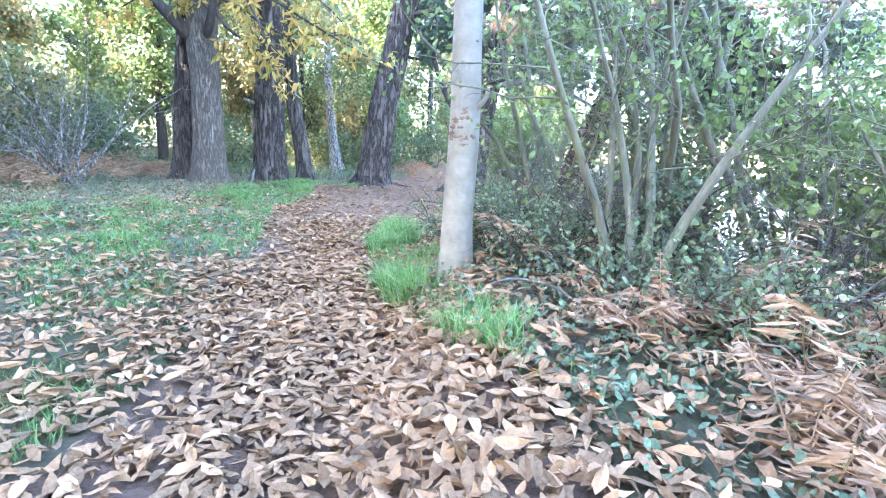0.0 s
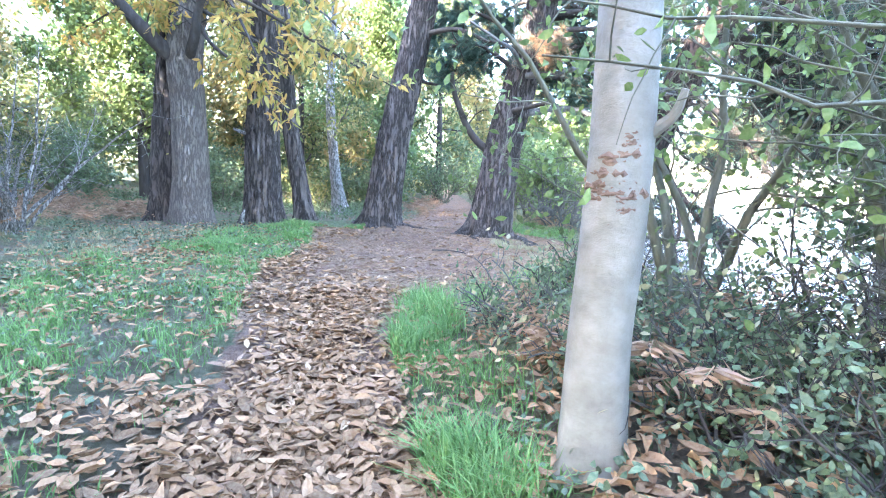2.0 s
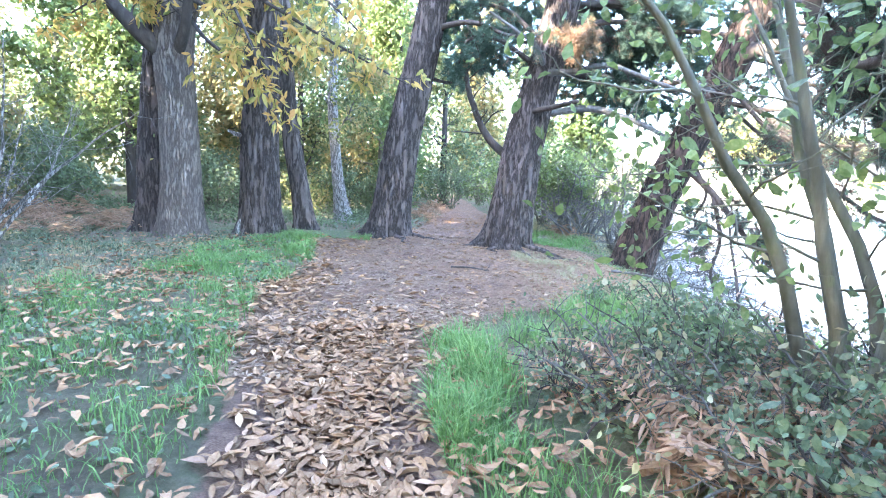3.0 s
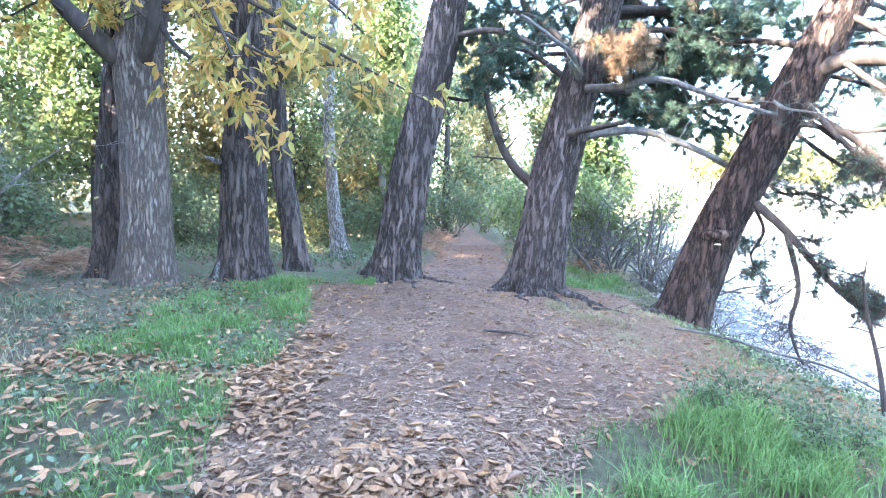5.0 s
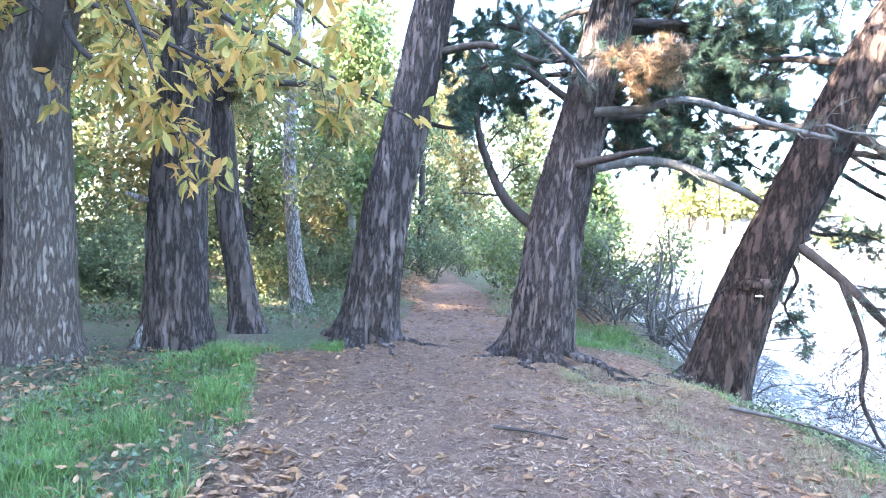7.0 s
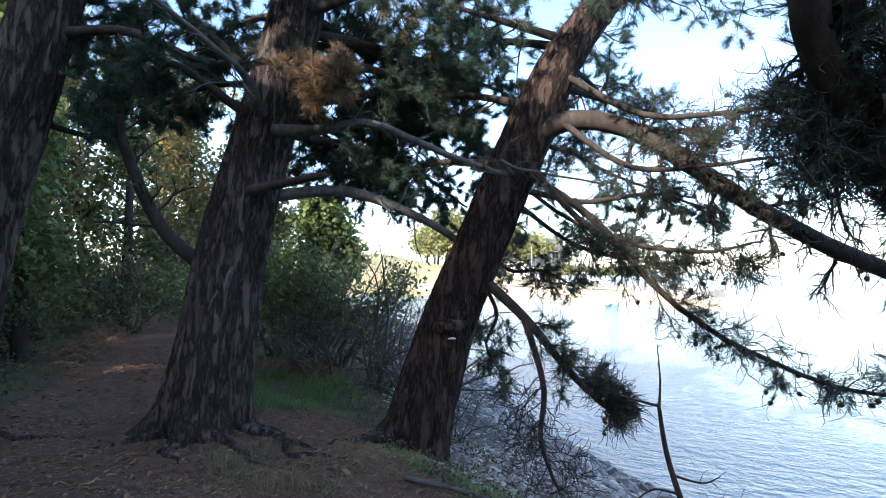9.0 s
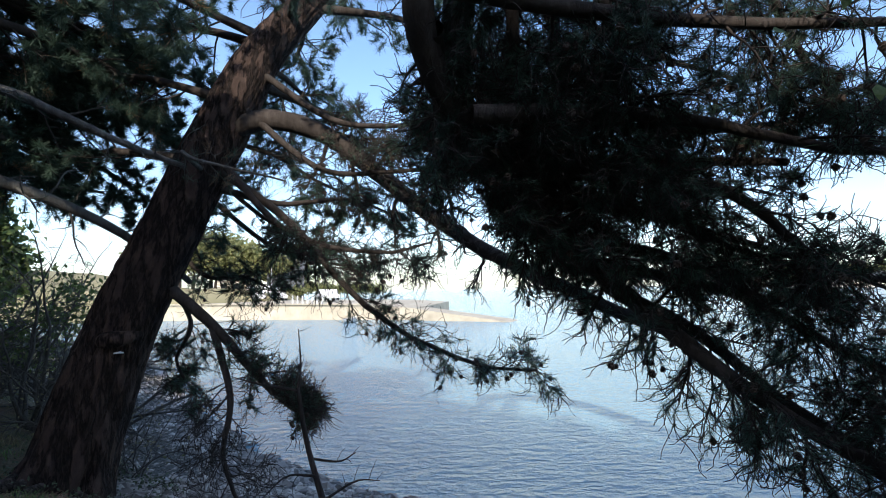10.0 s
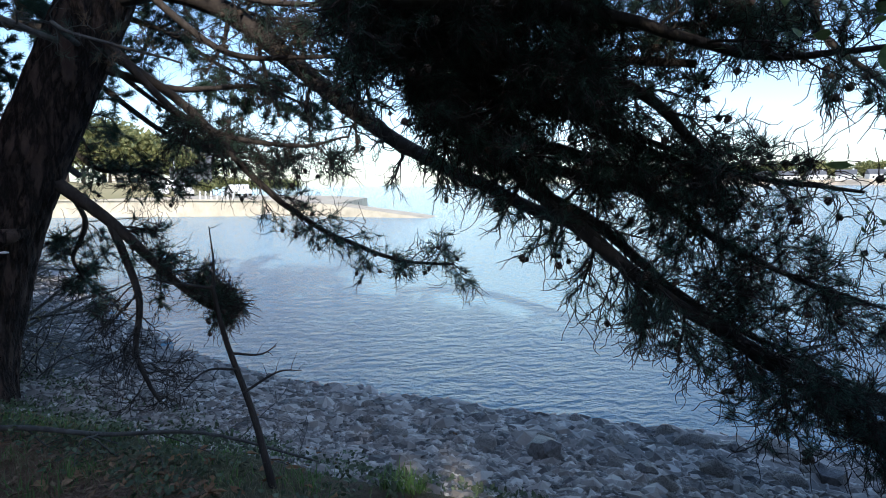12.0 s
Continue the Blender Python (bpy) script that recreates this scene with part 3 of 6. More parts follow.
def second_tree():
    g = np.random.default_rng(12)
    t = thing("old_tree", base_at(-5.66, 17.4), "dark furrowed trunk with a pale scar, among grass", "tree")
    bx, by, bz = t.location
    body = part("trunk", trunk([(bx, by, bz), (bx - 0.01, by, 1.2), (bx + 0.04, by, 2.7), (bx + 0.16, by, 4.3), (bx + 0.3, by, 6.5), (bx + 0.4, by + 0.3, 10)], [0.46, 0.4, 0.36, 0.35, 0.29, 0.15], 84, 160, 0.13, 9, 0.4, 0.5, 5), M_PINE, t, smooth=True)
    part("trunk", trunk([(bx + 0.72, by + 0.9, bz), (bx + 0.6, by + 0.85, 1.0), (bx + 0.35, by + 0.8, 3.0), (bx + 0.3, by + 0.8, 7.0)], [0.27, 0.21, 0.19, 0.1], 40, 90, 0.08, 7, 0.5, 0.5, 6), M_PINE, t, "slender dark rear trunk", smooth=True)
    scar = Build()
    tube(scar, [(bx - 0.33, by - 0.2, 2.12), (bx - 0.4, by - 0.33, 2.15), (bx - 0.47, by - 0.46, 2.2)], [0.05, 0.042, 0.03], 9)
    part("branch_stub", scar, M_PALE, body, "pale broken branch stub")
    foot = Build()
    tube(foot, [(bx - 0.36, by - 0.4, bz), (bx - 0.34, by - 0.38, bz + 0.25), (bx - 0.3, by - 0.32, bz + 0.42)], [0.07, 0.06, 0.02], 9)
    part("root", foot, M_PALE, body, "pale bare root")
    for h, az, ln in ((3.9, 0.4, 2.6), (4.6, 3.3, 2.4), (5.4, -0.9, 2.8), (6.2, 2.2, 2.6), (4.3, 1.2, 2.0)):
        b, tips = Build(), []
        w = (math.cos(az), math.sin(az) * 0.9, 0.25)
        line = bent((bx + 0.15, by, h), w, ln, 12, 0.3, 0.1, g)
        tube(b, line, np.linspace(0.09, 0.015, 13), 8)
        spread(line, 0.05, b, g, 12, 0.9, 0.35, 0.2, 0, 2, tips, 4)
        limb = part("limb", b, M_TWIG, t, smooth=True)
        s = np.repeat(np.array([p for p, _ in tips]), 4, 0)
        part("leaves", Build().add(*simple_leaves(s + g.normal(0, 0.12, s.shape), 0.13, g)), M_AUTUMN, limb)


second_tree()


def pale_tree():
    g = np.random.default_rng(13)
    t = thing("slender_tree", base_at(-4.6, 20.7), "slender pale grey tree with flared mossy base", "tree")
    bx, by, bz = t.location
    part("trunk", trunk([(bx, by, bz), (bx - 0.12, by, 0.9), (bx - 0.22, by, 1.9), (bx - 0.3, by, 3.6), (bx - 0.2, by + 0.2, 6), (bx, by, 9)], [0.24, 0.17, 0.14, 0.13, 0.1, 0.04], 36, 110, 0.08, 6, 0.75, 0.6, 8), M_PALE, t, smooth=True)
    for k in range(9):
        b, tips = Build(), []
        az, h = g.uniform(0, 6.28), 2.2 + 0.75 * k
        line = bent((bx - 0.2, by, h), (math.cos(az), math.sin(az), 0.4), 2.3 - 0.12 * k, 10, 0.2, 0.12, g)
        tube(b, line, np.linspace(0.04, 0.008, 11), 6)
        spread(line, 0.03, b, g, 10, 0.9, 0.4, 0.1, 0, 2, tips, 4)
        limb = part("limb", b, M_LICHEN, t, smooth=True)
        s = np.repeat(np.array([p for p, _ in tips]), 5, 0)
        part("leaves", Build().add(*simple_leaves(s + g.normal(0, 0.12, s.shape), 0.11, g)), M_GREEN if k % 3 else M_MIXED, limb)


pale_tree()


def pine_three():
    g = np.random.default_rng(14)
    t = thing("pine_tree", base_at(-3.0, 18.2), "tall pine with thick furrowed bark, leaning towards the water", "tree")
    bx, by, bz = t.location
    part("trunk", trunk([(bx, by, bz), (-2.86, 18.2, 0.92), (-2.64, 18.2, 2.3), (-2.17, 18.15, 4.36), (-1.75, 18.1, 6.6), (-1.3, 18.1, 10.5)], [0.5, 0.42, 0.37, 0.34, 0.29, 0.18], 96, 190, 0.15, 9, 0.6, 0.5, 1), M_PINE, t, smooth=True)
    pine_limb(t, "limb", [(-2.1, 18.1, 4.55), (-1.2, 17.7, 4.6), (-0.4, 17.2, 4.2), (0.4, 16.9, 4.15)], 0.07, 0.02, g, 9, 0.9, 2, True, M_TWIG, 22, 0.15)
    pine_limb(t, "limb", [(-2.3, 18.2, 3.6), (-1.7, 18.6, 3.5), (-1.1, 19, 3.6)], 0.05, 0.015, g, 6, 0.7, 2, True, M_TWIG, 16, 0.1)
    for h, az, ln in ((5.6, -0.5, 2.6), (6.2, 0.8, 2.6), (6.8, -2.0, 2.4), (7.4, 2.4, 2.4), (8.2, -0.9, 2.2), (8.8, 0.4, 2.2)):
        s = np.array((-2.0 + 0.13 * (h - 5), 18.1, h))
        e = s + np.array((math.cos(az), math.sin(az), 0.05)) * ln
        pine_limb(t, "limb", [s, (s + e) / 2 + (0, 0, 0.25), e], 0.07, 0.02, g, 12, 1.05, 2, True, M_TWIG, 30, length=0.14, width=0.0065)


pine_three()


def pine_four():
    g = np.random.default_rng(15)
    t = thing("pine_tree", base_at(-0.3, 17.7), "stout pine with deep furrowed bark and bare lichened lower limbs", "tree")
    bx, by, bz = t.location
    part("trunk", trunk([(bx, by, bz), (-0.13, 17.7, 1.0), (0.07, 17.7, 2.3), (0.41, 17.6, 3.78), (0.73, 17.5, 5.2), (1.1, 17.4, 7.2), (1.5, 17.4, 10)], [0.51, 0.44, 0.4, 0.355, 0.32, 0.25, 0.15], 96, 200, 0.16, 9, 0.5, 0.5, 2), M_PINE, t, smooth=True)
    pine_limb(t, "limb", [(0.43, 17.3, 3.53), (0.95, 16.9, 3.5), (1.44, 16.6, 3.55), (2.13, 16.2, 3.23), (2.81, 15.68, 2.87)], 0.075, 0.028, g, 8, 0.7, 2, True, M_LICHEN, 12, 0.2, keep=0.2, label="bare lichened limb")
    pine_limb(t, "limb", [(0.3, 17.6, 2.72), (1.33, 17.45, 2.85), (2.13, 17.34, 2.63), (2.95, 17.28, 2.22), (3.7, 17.3, 1.7)], 0.085, 0.04, g, 9, 0.8, 2, True, M_LICHEN, 12, 0.2, keep=0.15, label="bare lichened limb")
    pine_limb(t, "limb", [(-0.2, 17.95, 1.75), (-0.7, 18.05, 2.2), (-0.96, 18.06, 2.62), (-1.2, 17.98, 3.23), (-1.31, 17.89, 3.67)], 0.1, 0.05, g, 8, 0.8, 2, True, M_TWIG, 12, 0.1, keep=0.2, label="crooked dark limb")
    stub = Build()
    tube(stub, curve([(0.17, 17.29, 2.76), (0.5, 16.8, 2.8), (0.83, 16.24, 2.83)], 10), np.linspace(0.07, 0.035, 10), 9)
    part("branch_stub", stub, M_TWIG, t, "short broken branch stub", smooth=True)
    pine_limb(t, "limb", [(0.3, 17.3, 3.7), (0.05, 16.8, 3.95), (-0.3, 16.4, 4.05), (-0.9, 16.1, 4.3)], 0.06, 0.02, g, 7, 0.8, 2, True, M_LICHEN, 18, 0.2, keep=0.5)
    pine_limb(t, "limb", [(0.6, 17.3, 4.2), (0.75, 16.6, 4.0), (0.95, 15.9, 3.75)], 0.045, 0.012, g, 14, 0.5, 2, True, M_TWIG, 34, 0.85, label="limb with browned needles", length=0.14, width=0.006)
    for pts in ([(0.6, 17.5, 4.4), (1.6, 18.6, 4.5), (2.6, 19.6, 4.2)], [(0.5, 17.6, 3.9), (1.3, 18.8, 4.0), (2.2, 20.0, 3.5)], [(0.75, 17.4, 4.9), (2.0, 17.9, 5.0), (3.2, 18.3, 4.7)], [(0.5, 17.6, 3.6), (1.6, 18.3, 3.6), (2.7, 18.9, 3.3)], [(0.8, 17.5, 5.2), (0.2, 18.6, 5.4), (-0.5, 19.6, 5.2)], [(0.55, 17.7, 4.2), (-0.2, 18.6, 4.4), (-1.0, 19.4, 4.2)], [(0.95, 17.71, 4.05), (2.23, 18.21, 4.5), (3.79, 18.68, 4.28), (4.86, 19.15, 3.68)], [(0.98, 17.74, 4.87), (2.4, 18.03, 5.1), (4.08, 18.4, 4.99), (5.38, 18.78, 4.85)], [(0.06, 17.62, 3.82), (-0.67, 17.64, 4.26), (-1.28, 17.85, 4.22), (-1.53, 18.03, 3.52)], [(0.94, 17.8, 3.61), (1.94, 18.39, 3.67), (3.15, 18.96, 3.51), (4.25, 19.33, 3.05)], [(0.14, 17.64, 4.36), (-0.42, 18.06, 4.95), (-1.04, 18.48, 5.19), (-1.81, 18.88, 4.91)], [(0.5, 17.5, 4.81), (1.69, 18.97, 4.61), (2.8, 19.14, 4.61), (4.07, 18.95, 4.49)], [(0.5, 17.5, 4.23), (1.67, 19.57, 3.76), (2.65, 19.87, 3.45), (3.6, 19.92, 3.34)]):
        pine_limb(t, "limb", pts, 0.06, 0.02, g, 15, 0.85, 2, True, M_TWIG, 36, 0.04, length=0.13, width=0.007)
    for h, az, ln in ((4.3, 0.7, 3.2), (4.5, 0.15, 3.0), (4.6, 1.4, 2.6), (4.9, 0.3, 3.0), (5.1, -0.8, 2.6), (5.5, 1.2, 2.8), (5.9, -2.4, 2.4), (6.3, 0.0, 3.0), (6.8, -1.2, 2.6), (7.3, 2.6, 2.4), (7.8, 0.6, 2.6), (5.2, 0.8, 3.2)):
        s = np.array((0.73 + 0.19 * (h - 5.2), 17.45, h))
        e = s + np.array((math.cos(az), math.sin(az), -0.05)) * ln
        pine_limb(t, "limb", [s, (s + e) / 2 + (0, 0, 0.2), e], 0.08, 0.02, g, 13, 1.1, 2, True, M_TWIG, 30, 0.05, length=0.14, width=0.0065)


pine_four()


def pine_five():
    g = np.random.default_rng(16)
    t = thing("leaning_pine", base_at(2.32, 17.4), "pine with reddish bark leaning far over the shore", "tree")
    bx, by, bz = t.location
    body = part("trunk", trunk([(bx, by, bz), (2.82, 17.25, 1.05), (3.38, 17.0, 2.55), (3.8, 16.7, 3.7), (4.15, 16.4, 4.7), (4.7, 16.1, 5.6), (5.6, 15.8, 6.8), (6.6, 15.5, 8.0)], [0.46, 0.38, 0.35, 0.34, 0.28, 0.23, 0.17, 0.1], 90, 210, 0.11, 10, 0.5, 0.45, 9), M_PINE_RED, t, smooth=True)
    burl = Build()
    tube(burl, curve([(2.55, 17.1, 1.02), (2.62, 16.93, 1.05), (2.72, 16.86, 1.06), (2.92, 16.85, 1.1)], 12), [0.04, 0.08, 0.1, 0.1, 0.1, 0.1, 0.1, 0.09, 0.08, 0.07, 0.05, 0.03], 10)
    part("burl", burl, M_PINE_RED, body, "swollen bark collar", smooth=True)
    tag = Build()
    tube(tag, [(2.63, 16.86, 0.9), (2.68, 16.83, 0.905), (2.72, 16.82, 0.9)], [0.008, 0.015, 0.008], 6)
    part("scar", tag, M_WHITE, body, "small white paint mark")
    limb, tips = pine_limb(t, "bough", [(3.84, 16.5, 3.72), (4.15, 16.1, 3.82), (4.6, 15.55, 3.6), (4.95, 14.95, 3.05), (5.25, 14.15, 2.35), (5.42, 13.25, 1.74), (5.42, 12.3, 1.3), (5.3, 11.4, 0.95)], 0.15, 0.055, g, 22, 0.75, 2, True, M_TWIG, 16, 0.03, keep=0.3, droop=0.6, label="long arching bough", length=0.085, width=0.005, twiggy=0.35)
    cones(limb, tips, g, 40)
    limb, tips = pine_limb(t, "bough", [(3.7, 16.6, 3.16), (4.31, 15.95, 2.49), (4.78, 15.37, 1.63), (5.1, 14.72, 1.06), (5.47, 13.81, 0.69), (5.75, 13.1, 0.68)], 0.06, 0.015, g, 26, 0.62, 2, True, M_TWIG, 17, 0.0, keep=0.4, droop=0.5, label="drooping needled bough", length=0.085, width=0.005, twiggy=0.5)
    cones(limb, tips, g, 40)
    limb, tips = pine_limb(t, "bough", [(3.2, 17.0, 1.72), (3.63, 16.48, 1.13), (3.95, 15.95, 0.5), (4.15, 15.6, 0.2), (4.28, 15.4, 0.1)], 0.08, 0.014, g, 24, 0.5, 2, True, M_TWIG, 22, 0.0, keep=0.48, droop=0.0, label="low drooping bough", length=0.085, width=0.005, twiggy=1.0)
    cones(limb, tips, g, 25)
    pine_limb(t, "bough", [(3.6, 16.52, 1.17), (3.63, 16.14, 0.35), (3.41, 15.88, -0.26), (3.43, 15.55, -0.72)], 0.05, 0.018, g, 18, 0.7, 2, False, M_TWIG, label="bare hanging branch", twiggy=0.8)
    pine_limb(t, "bough", [(3.6, 16.7, 3.1), (3.0, 16.1, 3.15), (2.9, 15.6, 2.95), (3.4, 14.9, 2.7)], 0.035, 0.01, g, 10, 0.5, 2, True, M_LICHEN, 14, 0.3, keep=0.3)
    pine_limb(t, "bough", [(3.75, 16.6, 2.9), (4.4, 16.2, 2.75), (5.2, 15.7, 2.85), (5.9, 15.2, 2.6)], 0.05, 0.012, g, 12, 0.8, 2, True, M_TWIG, 36, 0.0, keep=0.9, width=0.006)
    for pts in ([(3.9, 16.4, 4.0), (4.35, 15.4, 3.1), (4.6, 14.4, 2.95), (4.7, 13.5, 2.9)], [(3.7, 16.6, 3.3), (4.2, 15.8, 2.3), (4.7, 14.8, 2.0), (5.0, 14.2, 2.1)], [(4.1, 16.3, 4.5), (4.5, 15.2, 3.7), (4.8, 14.0, 3.5), (4.6, 13.0, 3.3)]):
        limb, tips = pine_limb(t, "bough", pts, 0.05, 0.012, g, 24, 0.6, 2, True, M_TWIG, 16, 0.0, keep=0.24, droop=0.45, length=0.085, width=0.005, twiggy=0.6, label="twiggy drooping bough")
        cones(limb, tips, g, 20)
    for pts in ([(4.69, 18.5, 3.55), (4.92, 17.68, 2.87), (5.09, 16.84, 2.43), (5.21, 16.1, 2.13)], [(4.85, 18.34, 4.12), (5.18, 17.44, 3.75), (5.36, 16.53, 3.21), (5.62, 15.52, 2.78)], [(4.95, 18.26, 4.52), (5.23, 17.07, 4.32), (5.44, 15.9, 3.82), (5.64, 15.01, 3.46)], [(4.59, 18.59, 3.22), (4.88, 17.18, 2.28), (5.16, 16.16, 1.94), (5.4, 15.27, 1.85)], [(4.38, 18.94, 2.25), (4.49, 18.2, 1.82), (4.74, 17.53, 1.81), (4.91, 16.93, 1.57)], [(4.71, 18.29, 3.76), (5.02, 18.05, 3.4), (5.45, 18.24, 3.93), (5.86, 17.97, 4.16)], [(4.25, 19.07, 1.84), (4.24, 18.27, 1.11), (3.99, 18.17, 0.58), (4.07, 17.7, 0.13)]):
        limb, tips = pine_limb(t, "bough", pts, 0.045, 0.012, g, 17, 0.55, 2, True, M_TWIG, 24, 0.0, keep=0.6, droop=0.2, length=0.09, width=0.005, twiggy=0.9, label="dense needled bough")
        cones(limb, tips, g, 12)
    for pts in ([(4.0, 16.4, 4.4), (4.9, 16.4, 4.3), (5.9, 16.2, 4.1)], [(4.2, 16.4, 4.8), (4.6, 17.4, 4.8), (5.2, 18.4, 4.6)], [(3.9, 16.6, 4.1), (3.2, 17.4, 4.4), (2.5, 18.2, 4.5)], [(4.5, 16.2, 5.3), (3.9, 15.2, 5.3), (3.3, 14.2, 5.0)], [(4.7, 16.1, 5.6), (5.6, 15.2, 5.5), (6.2, 14.2, 5.0)], [(5.2, 15.9, 6.2), (4.6, 15.0, 6.5), (4.2, 14.0, 6.3)], [(5.6, 15.8, 6.8), (6.2, 16.8, 7.0), (6.8, 17.6, 6.8)], [(4.3, 16.3, 5.0), (3.3, 16.8, 5.3), (2.4, 17.0, 5.4)], [(3.9, 16.6, 3.9), (4.3, 17.6, 3.6), (4.8, 18.8, 3.2)], [(3.5, 17.0, 2.9), (4.1, 18.0, 2.5), (4.8, 19.2, 2.2)], [(3.6, 16.9, 3.3), (2.9, 18.2, 3.5), (2.3, 19.4, 3.2)], [(4.1, 16.4, 4.6), (5.0, 17.0, 4.9), (6.0, 17.4, 4.7)], [(4.4, 16.2, 5.1), (5.2, 16.8, 5.6), (5.8, 17.8, 5.6)], [(4.2, 16.3, 4.9), (3.6, 17.4, 5.3), (3.2, 18.6, 5.4)]):
        limb, tips = pine_limb(t, "limb", pts, 0.07, 0.02, g, 13, 1.0, 2, True, M_TWIG, 28, 0.02, length=0.12, width=0.005)


pine_five()


def shore_pine():
    """The pine beside the viewpoint, whose limbs hang over the water."""
    g = np.random.default_rng(17)
    t = thing("shore_pine", base_at(5.75, 7.7), "dark spreading pine with needled limbs hanging over the water", "tree")
    bx, by, bz = t.location
    part("trunk", trunk([(bx, by, bz), (5.55, 8.0, 1.2), (5.0, 8.7, 3.2), (4.1, 9.6, 5.2), (3.0, 10.8, 6.0), (2.3, 11.6, 6.0)], [0.32, 0.29, 0.27, 0.25, 0.23, 0.2], 44, 110, 0.09, 8, 0.4, 0.4, 21), M_PINE, t, smooth=True)
    limbs = (
        ([(2.35, 11.5, 5.8), (2.4, 12.1, 3.7), (2.77, 12.3, 2.95), (3.5, 12.1, 2.2), (4.15, 11.58, 1.45), (4.55, 10.76, 0.67), (4.75, 9.94, 0.16), (4.85, 9.1, -0.25)], 0.12, 0.03, 34, 0.75, 0.6, 44),
        ([(2.9, 12.1, 2.7), (3.4, 11.5, 2.72), (3.85, 10.92, 2.65), (4.28, 10.11, 2.41), (4.41, 9.3, 2.45)], 0.07, 0.015, 18, 0.7, 0.45, 34),
        ([(3.3, 12.1, 2.4), (4.16, 10.9, 2.26), (4.57, 10.28, 1.69), (4.99, 9.33, 1.52)], 0.06, 0.012, 18, 0.7, 0.3, 34),
        ([(3.7, 11.95, 1.95), (4.3, 11.1, 1.7), (4.9, 10.3, 1.1), (5.4, 9.4, 0.6)], 0.06, 0.012, 22, 0.75, 0.38, 40),
        ([(4.1, 11.6, 1.5), (4.6, 11.2, 1.2), (5.0, 10.6, 0.6), (5.2, 9.9, 0.2), (5.3, 9.1, -0.1)], 0.06, 0.012, 22, 0.7, 0.38, 40),
        ([(2.6, 11.3, 5.9), (2.95, 11.8, 3.7), (3.3, 11.9, 3.0), (3.7, 11.6, 2.3)], 0.07, 0.012, 30, 0.55, 0.8, 36),
        ([(3.0, 10.8, 6.05), (3.2, 11.3, 3.8), (3.5, 11.3, 3.0), (3.9, 11.1, 2.2)], 0.07, 0.012, 30, 0.55, 0.8, 36),
        ([(2.45, 11.5, 5.8), (2.9, 12.2, 3.4), (3.25, 12.2, 2.7), (3.7, 11.9, 2.0)], 0.06, 0.012, 30, 0.5, 0.8, 36),
        ([(3.6, 10.1, 6.0), (3.9, 10.5, 4.0), (4.3, 10.4, 3.2), (4.6, 10.0, 2.6)], 0.06, 0.012, 24, 0.6, 0.8, 36),
        ([(4.35, 11.2, 1.1), (4.75, 10.3, 0.4), (5.0, 9.5, -0.15), (5.1, 8.7, -0.5)], 0.05, 0.01, 26, 0.6, 0.38, 44),
        ([(3.9, 11.8, 1.75), (4.6, 10.9, 1.5), (5.1, 10.0, 0.9), (5.4, 9.0, 0.5)], 0.05, 0.01, 26, 0.6, 0.38, 44),
        ([(2.5, 12.1, 3.4), (3.2, 11.4, 3.3), (3.8, 10.4, 3.1), (4.2, 9.2, 2.9)], 0.07, 0.015, 20, 0.9, 0.9, 36),
        ([(2.4, 11.8, 3.9), (3.2, 12.0, 3.8), (4.1, 11.6, 3.5), (4.7, 10.8, 3.1)], 0.07, 0.015, 20, 0.9, 0.9, 36),
        ([(3.2, 12.2, 2.5), (3.9, 11.6, 2.2), (4.3, 10.9, 1.9), (4.6, 10.0, 1.5)], 0.06, 0.012, 22, 0.7, 0.5, 40),
        ([(2.9, 10.9, 6.1), (3.4, 11.6, 4.2), (4.0, 12.0, 3.4), (4.4, 11.8, 2.7)], 0.08, 0.015, 18, 0.9, 0.9, 36),
        ([(2.4, 11.4, 5.9), (2.4, 12.3, 4.55), (2.3, 13.1, 4.3), (2.6, 13.8, 4.0)], 0.08, 0.015, 16, 0.6, 1.0, 40),
        ([(2.6, 12.2, 3.2), (3.1, 12.5, 3.0), (3.6, 12.3, 2.4), (4.1, 11.9, 1.7)], 0.08, 0.015, 20, 0.6, 1.0, 44),
        ([(2.5, 11.4, 6.0), (3.16, 12.51, 3.04), (3.5, 11.99, 2.61), (3.96, 11.32, 2.47), (4.54, 10.47, 2.48)], 0.07, 0.03, 22, 0.6, 0.8, 44),
        ([(2.5, 11.4, 6.0), (3.31, 12.43, 3.01), (3.7, 11.96, 2.29), (4.14, 11.45, 1.84), (4.57, 10.79, 1.53)], 0.06, 0.015, 24, 0.55, 0.8, 44),
        ([(2.9, 10.9, 6.0), (3.4, 12.11, 3.19), (3.91, 11.48, 2.75), (4.56, 10.71, 2.76), (5.14, 9.88, 2.87)], 0.06, 0.015, 24, 0.6, 0.55, 44),
        ([(3.9, 9.8, 5.3), (5.57, 9.51, 3.7), (5.35, 9.71, 2.9), (5.47, 9.38, 2.49), (5.65, 8.96, 2.13)], 0.05, 0.012, 14, 0.5, 0.9, 44),
        ([(3.5, 12.1, 2.2), (4.11, 11.36, 2.09), (4.5, 10.79, 1.83), (4.91, 10.21, 1.7)], 0.05, 0.015, 18, 0.5, 0.55, 40),
        ([(2.5, 11.4, 6.0), (3.16, 12.51, 3.04), (3.4, 12.4, 2.64), (3.72, 12.11, 2.22), (3.97, 11.75, 1.76)], 0.06, 0.015, 24, 0.5, 0.8, 44),
    )
